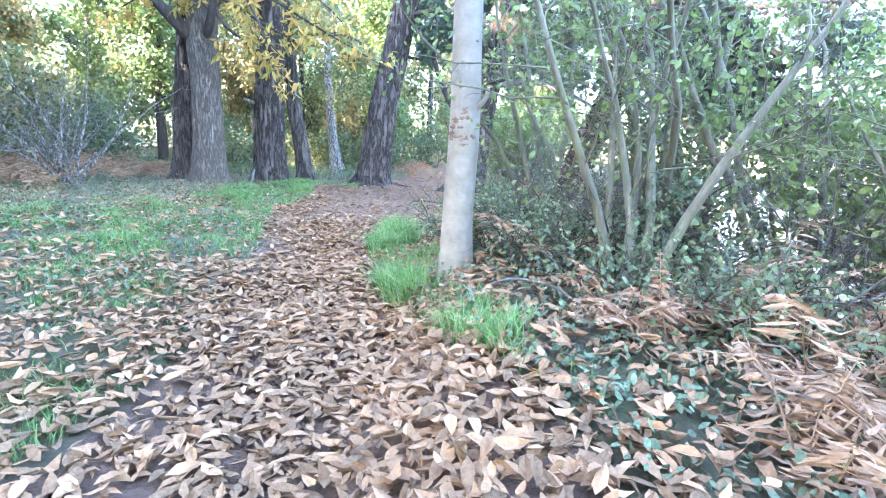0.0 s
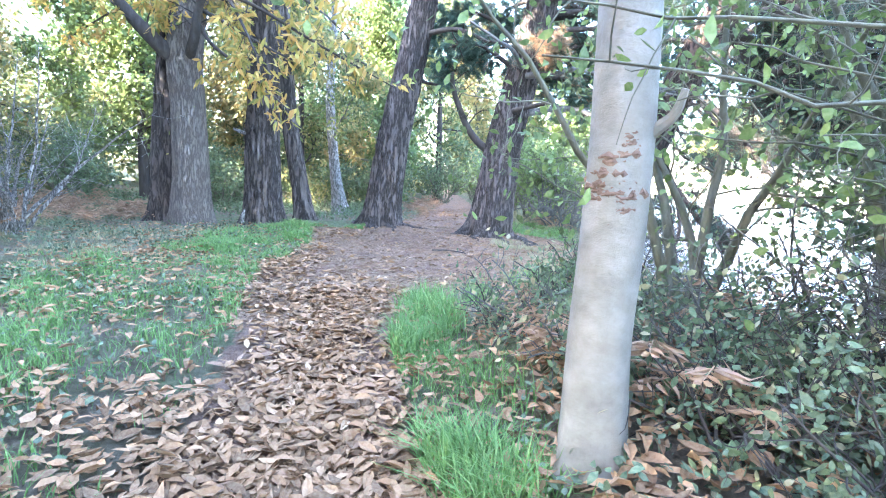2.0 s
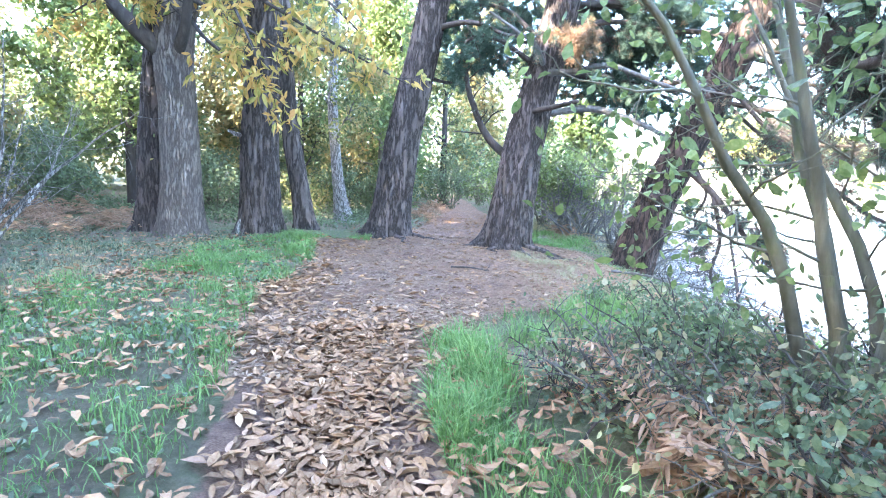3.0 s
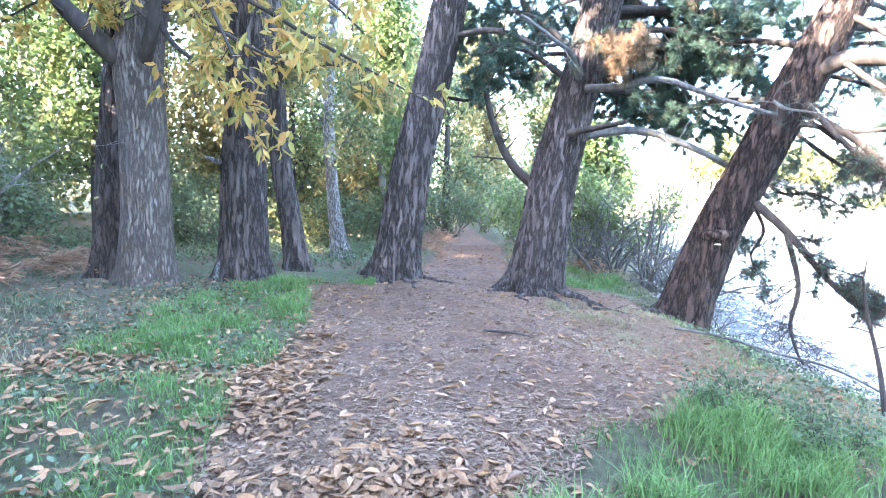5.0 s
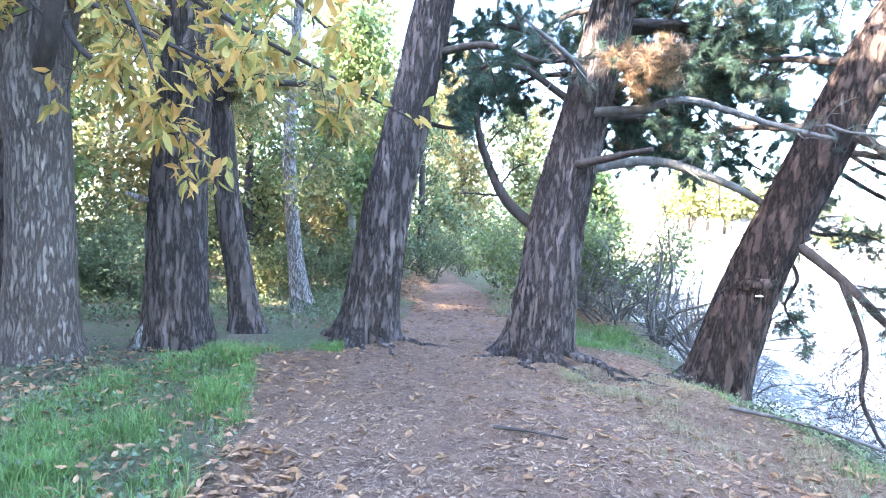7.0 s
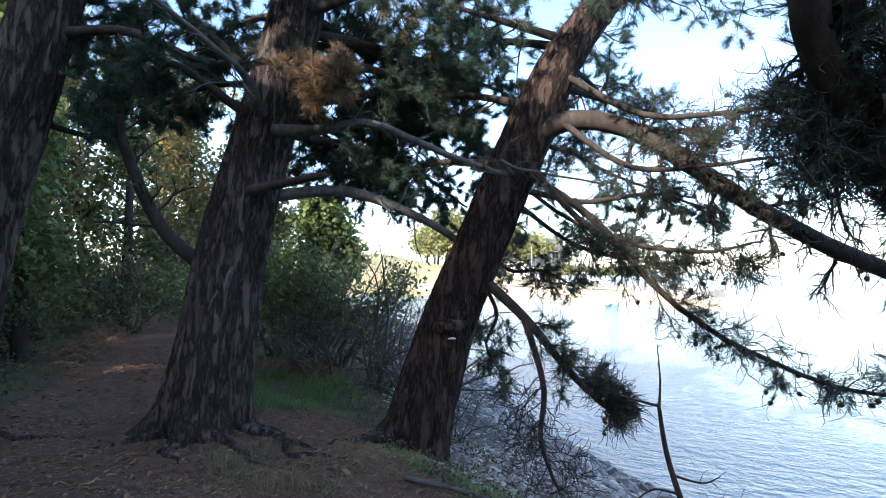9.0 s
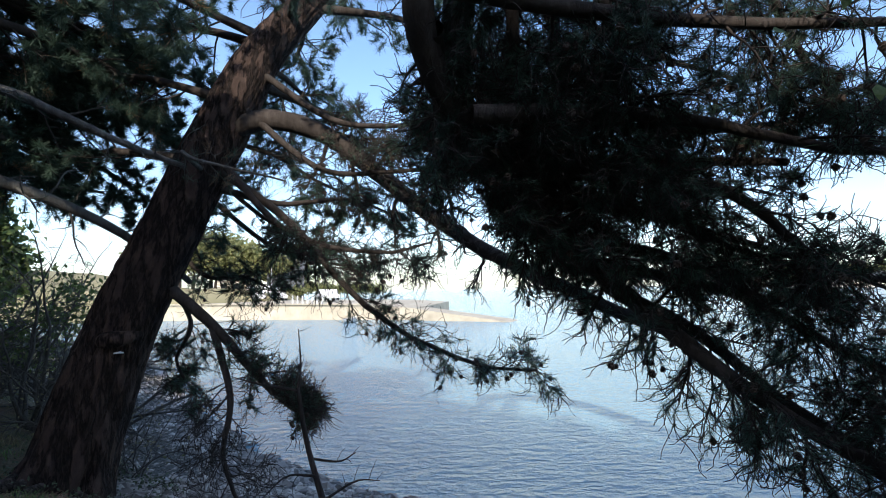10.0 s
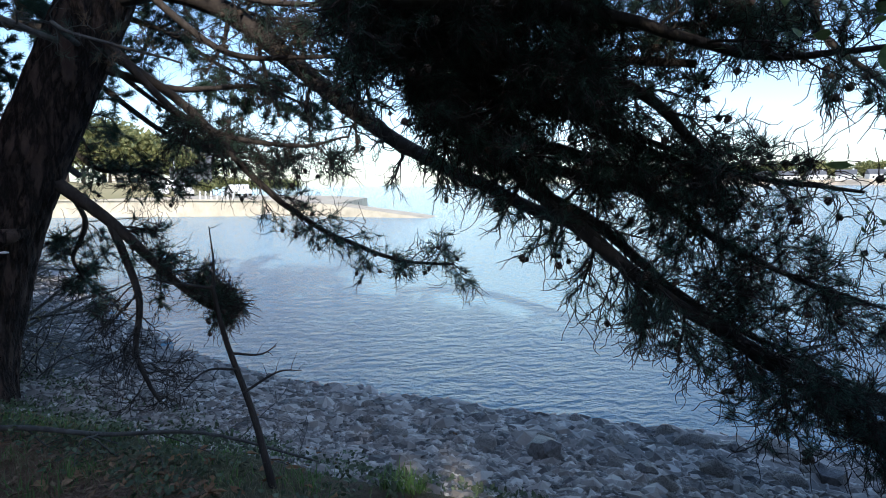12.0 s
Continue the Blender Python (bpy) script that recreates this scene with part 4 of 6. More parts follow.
    for pts, r0, r1, kids, reach, keep, tufts in limbs:
        limb, tips = pine_limb(t, "limb", pts, r0, r1, g, kids, reach, 2, True, M_TWIG, int(tufts * 0.5), 0.0, droop=0.4, keep=keep, length=0.09, width=0.0032, twiggy=0.6, label="drooping needled limb")
        cones(limb, tips, g, 26, 0.04)


shore_pine()


def roots(tree, spots, r, seed):
    """Bare roots that creep out of the foot of a trunk over the earth."""
    g = np.random.default_rng(seed)
    bx, by, _ = tree.location
    for az, ln in spots:
        u = np.linspace(0.3, ln, 14)
        a = radians(az) + np.cumsum(g.normal(0, 0.07, 14))
        x, y = bx + u * np.cos(a), by + u * np.sin(a)
        taper = np.linspace(1, 0.25, 14)
        z = height(x, y) + r * taper * 0.35 + 0.12 * np.exp(-(u - 0.3) * 5) + g.normal(0, 0.006, 14) - 0.03 * np.linspace(0, 1, 14) ** 4
        b = Build()
        tube(b, np.stack([x, y, z], 1), r * taper, 9, 1 + g.normal(0, 0.07, (14, 9)))
        part("root", b, M_PINE, tree, "gnarled bare root", smooth=True)


for tree, spots, r in ((bpy.data.objects["pine_tree"], ((-100, 1.1), (-60, 1.5), (-20, 1.6), (-140, 1.0)), 0.06), (bpy.data.objects["pine_tree.001"], ((-75, 1.7), (-35, 2.3), (-15, 1.9), (-120, 1.3), (-160, 1.2)), 0.07), (bpy.data.objects["leaning_pine"], ((-170, 1.3), (-150, 1.6), (-120, 1.2), (-90, 0.9)), 0.06)):
    roots(tree, spots, r, 700 + len(spots))


def silver_tree():
    g = np.random.default_rng(18)
    t = thing("young_tree", base_at(-0.30, 6.91), "slim silvery-grey young tree with a brown bark scar", "tree")
    bx, by, bz = t.location
    body = part("trunk", trunk([(bx, by, bz), (-0.30, 6.91, 0.7), (-0.27, 6.91, 1.4), (-0.27, 6.93, 2.3), (-0.22, 7.06, 3.8), (-0.14, 7.26, 5.6)], [0.135, 0.118, 0.112, 0.104, 0.08, 0.03], 40, 130, 0.05, 5, 0.3, 0.25, 31, False), M_BIRCH, t, smooth=True)
    for z0, a0, s in ((1.36, -2.0, 0.06), (1.3, -2.2, 0.04), (1.22, -1.85, 0.03), (1.04, -1.9, 0.02), (1.46, -1.5, 0.02), (0.62, -1.8, 0.016), (1.3, -1.3, 0.018)):
        b = Build()
        r = 0.112
        for _ in range(16):
            a = a0 + g.normal(0, 1.1 * s / r)
            z = z0 + g.normal(0, 0.9 * s)
            c, sn, q = math.cos(a), math.sin(a), g.uniform(0.2, 0.5) * s
            line = [(-0.275 + c * (r - 0.4 * q) - sn * w, 6.91 + sn * (r - 0.4 * q) + c * w, z + g.normal(0, 0.2 * q)) for w in (-1.7 * q, -0.8 * q, 0, 0.8 * q, 1.7 * q)]
            tube(b, line, q * g.uniform(0.3, 1.0, 5) * (0.4, 0.9, 1, 0.9, 0.4), 6)
        part("bark_scar", b, M_SCAR, body, "rough brown bark scar")
    stub = Build()
    tube(stub, curve([(-0.19, 6.86, 1.5), (-0.13, 6.82, 1.56), (-0.11, 6.79, 1.64)], 8), np.linspace(0.025, 0.012, 8), 7)
    part("branch_stub", stub, M_BIRCH, body, "short broken twig")
    for h, az, ln in ((2.7, 0.2, 1.6), (3.0, 2.6, 1.5), (3.4, -1.0, 1.5), (3.9, 1.3, 1.5), (4.4, 3.6, 1.3), (4.8, 0.6, 1.2)):
        b, tips = Build(), []
        line = bent((-0.24, 6.96, h), (math.cos(az), math.sin(az), 0.5), ln, 9, 0.2, 0.1, g)
        tube(b, line, np.linspace(0.022, 0.005, 10), 6)
        spread(line, 0.014, b, g, 8, 0.6, 0.5, 0.1, 0, 1, tips, 4)
        limb = part("limb", b, M_BIRCH, t, smooth=True)
        s = np.repeat(np.array([p for p, _ in tips]), 2, 0)
        part("leaves", Build().add(*simple_leaves(s + g.normal(0, 0.06, s.shape), 0.09, g)), M_GREEN, limb)


silver_tree()


# ---- woodland behind and around ----
def leafy_tree(x, y, tall, wide, mat, bark_mat, seed, label, leaves=5200, size=0.17, low=1.5, lean=0.0, name="woodland_tree", group="woodland trees"):
    g = np.random.default_rng(seed)
    t = thing(name, base_at(x, y), label, "tree", group)
    bx, by, bz = t.location
    line = curve([(bx, by, bz), (bx + lean * 0.3, by, bz + tall * 0.3), (bx + lean * 0.7, by + 0.2, bz + tall * 0.65), (bx + lean, by, bz + tall)], 20)
    r = tall * 0.017 + 0.04
    b, tips = Build(), []
    tube(b, line, np.linspace(r, 0.03, 20), 10)
    spread(line, r * 0.6, b, g, 15, wide * 0.62, 0.4, 0.2, 0.25, 2, tips, 5, low / tall)
    part("trunk", b, bark_mat, t, smooth=True)
    s = np.array([p for p, _ in tips])
    s = s[g.integers(0, len(s), leaves)]
    part("crown", Build().add(*simple_leaves(s + g.normal(0, 0.24, s.shape), size, g)), mat, t)
    return t


def shrub(x, y, tall, wide, mat, seed, label, leaves=1800, size=0.08, stems=9, bark_mat=M_STEM, name="shrub", group="", wobble=0.1):
    g = np.random.default_rng(seed)
    t = thing(name, base_at(x, y, 0.03), label, "bush", group)
    bx, by, bz = t.location
    tips, tangle = [], Build()
    for k in range(stems):
        az, b = g.uniform(0, 6.28), tangle if tall < 1.6 else Build()
        w = (math.cos(az) * wide / tall * 0.8, math.sin(az) * wide / tall * 0.8, 1)
        line = bent((bx + g.normal(0, 0.1), by + g.normal(0, 0.1), bz), w, tall * g.uniform(0.7, 1.1), 10, 0.35, wobble, g)
        tube(b, line, np.linspace(0.012 + 0.008 * tall if tall > 1.6 else 0.004 + 0.006 * tall, 0.004, 11), 6)
        spread(line, 0.018 if tall > 1.6 else 0.01, b, g, 9, 0.28 * tall + 0.12, 0.5, 0.1, 0.05, 1 if tall < 1.2 else 2, tips, 4)
        if b is not tangle:
            part("stem", b, bark_mat, t, smooth=True)
    if tangle.count:
        part("brushwood", tangle, bark_mat, t, smooth=True)
    if leaves:
        s = np.array([p for p, _ in tips])
        s = s[g.integers(0, len(s), leaves)]
        part("foliage", Build().add(*simple_leaves(s + g.normal(0, 0.05 + 0.03 * tall, s.shape), size, g)), mat, t)
    return t


WOOD = [
    (-12.5, 24, 9, 3.4, M_MIXED), (-9.5, 26, 10, 3.6, M_AUTUMN), (-7.0, 24.5, 8, 3.0, M_MIXED), (-4.5, 27, 10, 3.6, M_AUTUMN), (-2.2, 30, 9, 3.2, M_MIXED), (-0.4, 33, 9, 3.2, M_AUTUMN),
    (-15.5, 19, 9, 3.4, M_AUTUMN), (-13.0, 15.5, 8.5, 3.2, M_MIXED), (-16.5, 12, 9, 3.4, M_AUTUMN), (2.0, 31, 7, 2.6, M_MIXED), (-10.5, 20.5, 7, 2.6, M_GREEN), (-19, 24, 11, 4, M_MIXED), (-14, 30, 12, 4.2, M_AUTUMN), (-8, 33, 12, 4, M_GREEN), (-3.4, 23.5, 6.5, 2.2, M_GREEN),
    (3.6, 27.5, 4.0, 1.6, M_GREEN), (-11.5, 13.5, 7.5, 3.0, M_AUTUMN), (-17.5, 16.5, 9, 3.6, M_MIXED), (-20, 20, 10, 4, M_GREEN), (-16, 25, 9, 3.6, M_GREEN), (-22, 14, 10, 4, M_MIXED), (-5.8, 29, 8, 3.2, M_GREEN), (-11, 29, 9, 3.6, M_MIXED), (-1.5, 36, 10, 4, M_MIXED), (-18, 8.5, 10, 4, M_AUTUMN), (-24, 28, 12, 5, M_MIXED),
]
for k, (x, y, h, w, m) in enumerate(WOOD):
    words = {M_MIXED: "green and yellow leafy woodland tree", M_AUTUMN: "golden autumn woodland tree with thin trunk", M_GREEN: "fresh green leafy woodland tree"}[m]
    leafy_tree(x, y, h, w, m, M_STEM if k % 2 else M_TWIG, 100 + k, words, 7500 if y < 28 else 5600, 0.17 if y < 25 else 0.22)
# unseen trees, added left and behind to shade the walk from the low sun
for k, (x, y, h) in enumerate([(-9.5, 8, 10), (-10, 3, 11), (-8, -2.5, 11), (-4.5, -6, 11), (0.5, -8, 11), (-13, 6, 13), (-13, -1, 13), (-10, -8, 13), (-5, -13, 14), (1.5, -14, 14), (-18, 3, 14), (-17, -7, 15), (-12, -16, 15), (4, -6.5, 9), (-9.8, 5.5, 11), (-10.5, 0.3, 11), (-8.8, -5.5, 12), (-12.2, 10.2, 12), (-15, 9, 14), (-16.5, 13, 14), (-14.5, 2.5, 14), (-12.5, -4.5, 14), (-20, -1, 16), (-15, -11, 16), (-11.4, 9.4, 11)]):
    leafy_tree(x, y, h, 4.6, M_DEEP, M_TWIG, 160 + k, "tall dark green tree added out of view to shade the path", 9000, 0.42, 2.0, group="trees behind the path")
for k, (x, y, h, w, m, n) in enumerate([(-8.6, 21.5, 1.9, 1.5, M_DEEP, 2600), (-11.5, 18.5, 2.0, 1.7, M_DEEP, 2600), (-6.2, 22.6, 1.8, 1.3, M_MIXED, 2200), (-3.6, 24, 2.0, 1.4, M_DEEP, 2600), (-1.8, 27.5, 2.4, 1.6, M_DEEP, 2800), (0.6, 27, 2.6, 1.7, M_DEEP, 2800), (1.2, 22.8, 2.9, 1.4, M_GREEN, 4600), (2.3, 22.4, 2.6, 1.3, M_GREEN, 3600), (0.9, 24.6, 2.8, 1.4, M_GREEN, 3200), (-13.5, 16.5, 1.9, 1.6, M_DEEP, 2400), (-10.2, 23.5, 2.2, 1.7, M_DEEP, 2400), (-0.6, 30.5, 2.6, 1.8, M_DEEP, 2400), (-14.5, 13, 2.0, 1.7, M_DEEP, 2200), (-12.2, 11.2, 1.6, 1.4, M_MIXED, 2000), (-4.9, 23.0, 1.6, 1.2, M_DEEP, 2000), (-16, 16, 3.0, 2.4, M_DEEP, 3600), (-18, 21, 3.4, 2.6, M_DEEP, 3600), (-14, 21.5, 3.0, 2.4, M_DEEP, 3600), (-12.5, 26.5, 3.2, 2.4, M_DEEP, 3600), (-8.5, 28.5, 3.2, 2.4, M_DEEP, 3400), (-5, 31, 3.2, 2.4, M_DEEP, 3400), (-17.5, 11, 3.0, 2.4, M_DEEP, 3400), (-3, 34, 3.4, 2.6, M_DEEP, 3400), (1.5, 35, 3.4, 2.6, M_DEEP, 3400), (-22, 25, 3.6, 2.8, M_DEEP, 3400), (-13.8, 8.5, 2.6, 2.0, M_MIXED, 3000), (-21, 16, 3.4, 2.6, M_DEEP, 3400)]):
    shrub(x, y, h, w, m, 200 + k, "bright green bush beside the shore" if m is M_GREEN else "dense dark green undergrowth bush", n, 0.11, 8, name="bush", group="undergrowth bushes")
for k, (x, y, h) in enumerate([(3.0, 20.5, 3.5), (3.6, 22.5, 3.0), (2.3, 24.5, 3.4), (4.2, 24.8, 3.0), (1.9, 20.6, 1.9), (2.5, 21.8, 3.2), (3.2, 19.4, 2.4), (3.8, 20.4, 2.9), (4.4, 22.0, 2.2), (1.7, 22.2, 3.0), (3.4, 18.2, 1.2)]):
    shrub(x, y, h, 0.75 * h, M_DRYGRASS, 230 + k, "bare grey twiggy shrub at the shore's edge", 160, 0.05, 11, M_LICHEN, name="bare_shrub", group="bare shore shrubs", wobble=0.17)

def far_wood():
    """The leafy depth of the wood, too far to pick apart."""
    g = np.random.default_rng(251)
    b = Build()
    for n, x0, x1, y0, y1, top in ((26000, -34, 0, 34, 48, 7), (26000, -34, -19, 4, 34, 7), (9000, -15, -3, 27, 34, 2.4), (9000, -19, -14, 10, 27, 2.4), (6000, -2, 4, 36, 44, 4)):
        k = n // 60
        c = np.stack([g.uniform(x0, x1, k), g.uniform(y0, y1, k), g.uniform(0.2, top, k)], 1)
        c[:, 2] += height(c[:, 0], c[:, 1])
        s = c[g.integers(0, k, n)] + g.normal(0, 0.55, (n, 3))
        s[:, 2] = np.maximum(s[:, 2], height(s[:, 0], s[:, 1]) + 0.05)
        b.add(*simple_leaves(s, 0.26, g))
    me = b.mesh("far_wood")
    me.materials.append(M_MIXED)
    tagged(new("far_wood", me), "green and yellow leafy depth of the wood", "woodland", kind="stuff")


far_wood()

# ---- thicket on the water side of the path ----
for k, (x, y, h, w, m, n, s) in enumerate([(0.55, 8.3, 3.6, 1.1, M_GREEN, 2000, 0.07), (1.3, 7.3, 3.8, 1.2, M_GREEN, 1100, 0.06), (1.9, 8.0, 4.0, 1.0, M_GREEN, 1000, 0.07), (2.3, 6.9, 4.0, 1.4, M_GREEN, 1100, 0.07), (3.1, 6.0, 3.6, 1.3, M_GREEN, 1100, 0.06), (0.9, 6.4, 3.4, 1.0, M_GREEN, 900, 0.06), (2.5, 5.2, 3.6, 1.3, M_GREEN, 900, 0.07), (3.6, 4.2, 3.2, 1.3, M_DEEP, 900, 0.06), (3.3, 6.9, 3.0, 1.2, M_GREEN, 3000, 0.08), (4.0, 6.8, 3.0, 1.3, M_MIXED, 3600, 0.08), (3.9, 5.4, 2.8, 1.3, M_GREEN, 3200, 0.08), (2.7, 7.2, 2.4, 1.0, M_GREEN, 2400, 0.08), (4.4, 4.4, 2.6, 1.3, M_MIXED, 3000, 0.08), (1.9, 7.7, 1.8, 0.9, M_DEEP, 1800, 0.07), (3.6, 5.6, 1.8, 1.0, M_MIXED, 2200, 0.07)]):
    shrub(x, y, h, w, m, 260 + k, "tall arching thicket shrub with thin mossy stems", n, s, 6, name="thicket_shrub", group="thicket shrubs")
for k, (x, y, h, w, m, n) in enumerate([(0.2, 7.3, 0.62, 0.6, M_DEEP, 900), (0.7, 6.6, 0.75, 0.7, M_IVY, 1100), (1.2, 6.0, 0.7, 0.7, M_DEEP, 1000), (0.3, 8.2, 0.8, 0.7, M_DEEP, 1100), (0.1, 9.2, 0.7, 0.7, M_DEEP, 1000), (1.7, 5.4, 0.6, 0.7, M_IVY, 900), (0.8, 7.6, 0.9, 0.7, M_DEEP, 1000), (1.5, 6.8, 0.9, 0.8, M_DEEP, 1000), (2.2, 4.7, 0.6, 0.7, M_IVY, 900), (-0.35, 8.7, 0.6, 0.5, M_DEEP, 420), (-0.3, 9.5, 0.5, 0.45, M_DEEP, 380), (0.6, 9.3, 0.6, 0.6, M_DEEP, 420), (1.2, 8.5, 0.8, 0.7, M_DEEP, 700), (-0.1, 8.0, 0.6, 0.5, M_IVY, 420), (0.5, 11.9, 0.42, 0.5, M_DEEP, 700), (0.95, 11.5, 0.4, 0.5, M_DEEP, 600)]):
    shrub(x, y, h, w, m, 290 + k, "tangled bramble bush with dark green leaves", int(n * 1.5), 0.045, 9, M_TWIG, name="bramble", group="brambles")
for k, (x, y, h) in enumerate([(0.25, 6.9, 0.8), (0.6, 7.9, 1.1), (1.1, 6.9, 1.2), (1.5, 5.8, 0.9), (0.15, 8.9, 0.9), (1.9, 7.5, 1.2), (2.1, 5.9, 1.0), (-0.25, 8.6, 0.7), (0.05, 9.2, 0.75), (0.5, 8.8, 0.8), (-0.4, 9.4, 0.6), (0.0, 7.9, 0.8), (2.7, 5.4, 1.1), (2.2, 6.8, 1.5), (2.9, 6.6, 1.5), (1.4, 7.8, 1.4)]):
    shrub(x, y, h, 0.9, M_DRYGRASS, 320 + k, "bare brown tangle of dead twigs", 120, 0.05, 12, M_LICHEN if k % 2 else M_TWIG, name="dead_brush", group="dead brush")
shrub(-8.5, 13.6, 3.2, 2.2, M_MIXED, 340, "leafless pale lichened shrub", 90, 0.07, 12, M_PALE, name="bare_shrub")
shrub(-10.2, 15.6, 2.6, 2.0, M_MIXED, 341, "leafless pale lichened shrub", 60, 0.07, 10, M_PALE, name="bare_shrub")


def fronds(points, reach, g):
    """Dead fern fronds: an arched rib with paired tapering leaflets."""
    ribs, leaves = Build(), Build()
    for p in points:
        for _ in range(int(g.integers(3, 6))):
            az = g.uniform(0, 6.28)
            line = bent(p, (math.cos(az) * 0.6, math.sin(az) * 0.6, 1.1), reach * g.uniform(0.6, 1.15), 18, 1.5, 0.06, g)
            tube(ribs, line, np.linspace(0.006, 0.002, 19), 4)
            i = np.repeat(np.arange(4, 19), 2)
            d = np.gradient(line, axis=0)[i]
            side = np.cross(d, (0, 0, 1))
            side /= np.linalg.norm(side, axis=1, keepdims=True) + 1e-9
            sign = np.tile([1.0, -1.0], 15)[:, None]
            ln = reach * 0.3 * (1.06 - (i - 4) / 15.0)
            v, q, tr = blades(line[i], side * sign + d * 3 + (0, 0, -0.3) + g.normal(0, 0.15, d.shape), ln, 0.022 + 0 * ln, g, 0.8)
            leaves.add(v, q, tr)
    return ribs, leaves


def bracken(name, x0, x1, y0, y1, n, reach, seed, label):
    g = np.random.default_rng(seed)
    pts = np.stack([g.uniform(x0, x1, n), g.uniform(y0, y1, n)], 1)
    for x, y in pts:
        t = thing(name, base_at(x, y, 0.02), label, "fern", "dead bracken")
        ribs, leaves = fronds([np.array(t.location)], reach, g)
        part("ribs", ribs, M_BRACKEN, t)
        part("fronds", leaves, M_BRACKEN, t)


bracken("bracken", 0.55, 2.8, 4.2, 6.6, 44, 0.55, 41, "collapsed rust-brown dead bracken beside the thicket")
bracken("bracken", 1.3, 3.6, 4.8, 7.6, 46, 0.95, 46, "pale pinkish-brown dead bracken heaped against the thicket")
bracken("bracken", 0.1, 1.0, 7.2, 8.8, 16, 0.95, 47, "rust-brown dead bracken along the thicket's edge")
bracken("bracken", -0.35, 1.0, 7.4, 9.7, 34, 0.7, 44, "rust-brown dead bracken along the thicket's edge")
bracken("bracken", -12.5, -8.2, 12.5, 19.5, 46, 0.85, 42, "faded brown dead bracken under the trees")
bracken("bracken", -2.8, -2.0, 21.5, 27, 12, 0.7, 43, "faded brown bracken along the far path")
bracken("bracken", 0.8, 2.2, 19.6, 22, 8, 0.55, 45, "pale brown dead bracken near the shore")


# ---- twigs and saplings ----
def sapling():
    g = np.random.default_rng(51)
    t = thing("dead_sapling", base_at(2.33, 12.7, 0.03), "thin dead bent sapling on the bank edge", "tree")
    b = Build()
    tube(b, curve([tuple(t.location), (2.33, 12.85, 0.1), (2.29, 13.02, 0.59), (2.23, 13.04, 0.95)], 20), np.linspace(0.026, 0.012, 20), 8)
    stem = part("stem", b, M_TWIG, t, smooth=True)
    for pts in ([(2.24, 13.04, 0.93), (2.0, 13.1, 1.0), (1.85, 13.14, 1.06)], [(2.24, 13.04, 0.94), (2.26, 13.05, 1.1), (2.25, 13.06, 1.32)], [(2.3, 12.95, 0.4), (2.12, 13.0, 0.44), (1.98, 13.05, 0.34)], [(2.3, 13.0, 0.5), (2.45, 12.9, 0.46), (2.55, 12.85, 0.5)], [(2.3, 12.9, 0.25), (2.5, 12.8, 0.34), (2.62, 12.7, 0.33)]):
        b = Build()
        line = curve(pts, 10)
        tube(b, line, np.linspace(0.01, 0.003, 10), 5)
        spread(line, 0.006, b, g, 4, 0.16, 0.5, 0, 0, 1, None, 3)
        part("twig", b, M_TWIG, stem)


sapling()


def fallen_branch(points, seed, label, r=0.03, mat=M_LICHEN, kids=8, reach=0.6):
    g = np.random.default_rng(seed)
    p = np.array(points, float)
    p[:, 2] += height(p[:, 0], p[:, 1]) + 0.012
    t = thing("fallen_branch", tuple(p[0]), label, "branch", "fallen branches")
    b = Build()
    line = curve(p, 20)
    tube(b, line, np.linspace(r, 0.008, 20), 7)
    spread(line, r * 0.7, b, g, kids, reach, 0.5, 0.1, 0.25, 2, None, 4)
    part("wood", b, mat, t, smooth=True)


fallen_branch([(1.45, 15.4, 0.02), (1.75, 14.6, 0.12), (1.95, 13.9, 0.2), (2.3, 13.3, 0.22), (2.75, 12.7, 0.1)], 61, "bare forked grey branch lying on the bank", 0.024, M_LICHEN, 10, 0.8)
fallen_branch([(-0.15, 6.3, 0.0), (0.05, 6.25, 0.12), (0.3, 6.1, 0.16), (0.5, 6.0, 0.05)], 63, "pale lichened stick beside the young tree", 0.009, M_LICHEN, 4, 0.3)
fallen_branch([(-0.25, 6.25, 0.0), (-0.2, 6.15, 0.1), (-0.15, 5.95, 0.02)], 64, "pale lichened stick beside the young tree", 0.012, M_LICHEN, 3, 0.2)
fallen_branch([(-1.4, 14.3, 0.0), (-1.1, 14.1, 0.03), (-0.8, 14.0, 0.0)], 65, "short dark stick on bare earth", 0.018, M_TWIG, 3, 0.2)


# ---- beach ----
def stone_mesh(name, seed, flat):
    bm = bmesh.new()
    bmesh.ops.create_icosphere(bm, subdivisions=2, radius=1)
    for v in bm.verts:
        n = noise.noise(v.co * 0.9 + Vector((seed * 7.3, 0, 0))) + 0.4 * noise.noise(v.co * 2.3 + Vector((0, seed * 3.1, 0)))
        v.co *= 1 + 0.45 * n
        v.co.x = math.copysign(min(abs(v.co.x), 0.86), v.co.x)
        v.co.z = max(v.co.z * flat, -0.55 * flat)
    me = bpy.data.meshes.new(name)
    bm.to_mesh(me)
    bm.free()
    return me


STONES = [stone_mesh("stone", k, f) for k, f in enumerate((0.55, 0.7, 0.5, 0.8, 0.62, 0.45, 0.75, 0.58))]
for k, me in enumerate(STONES):
    me.materials.append(M_WET if k % 3 == 0 else M_STONE)


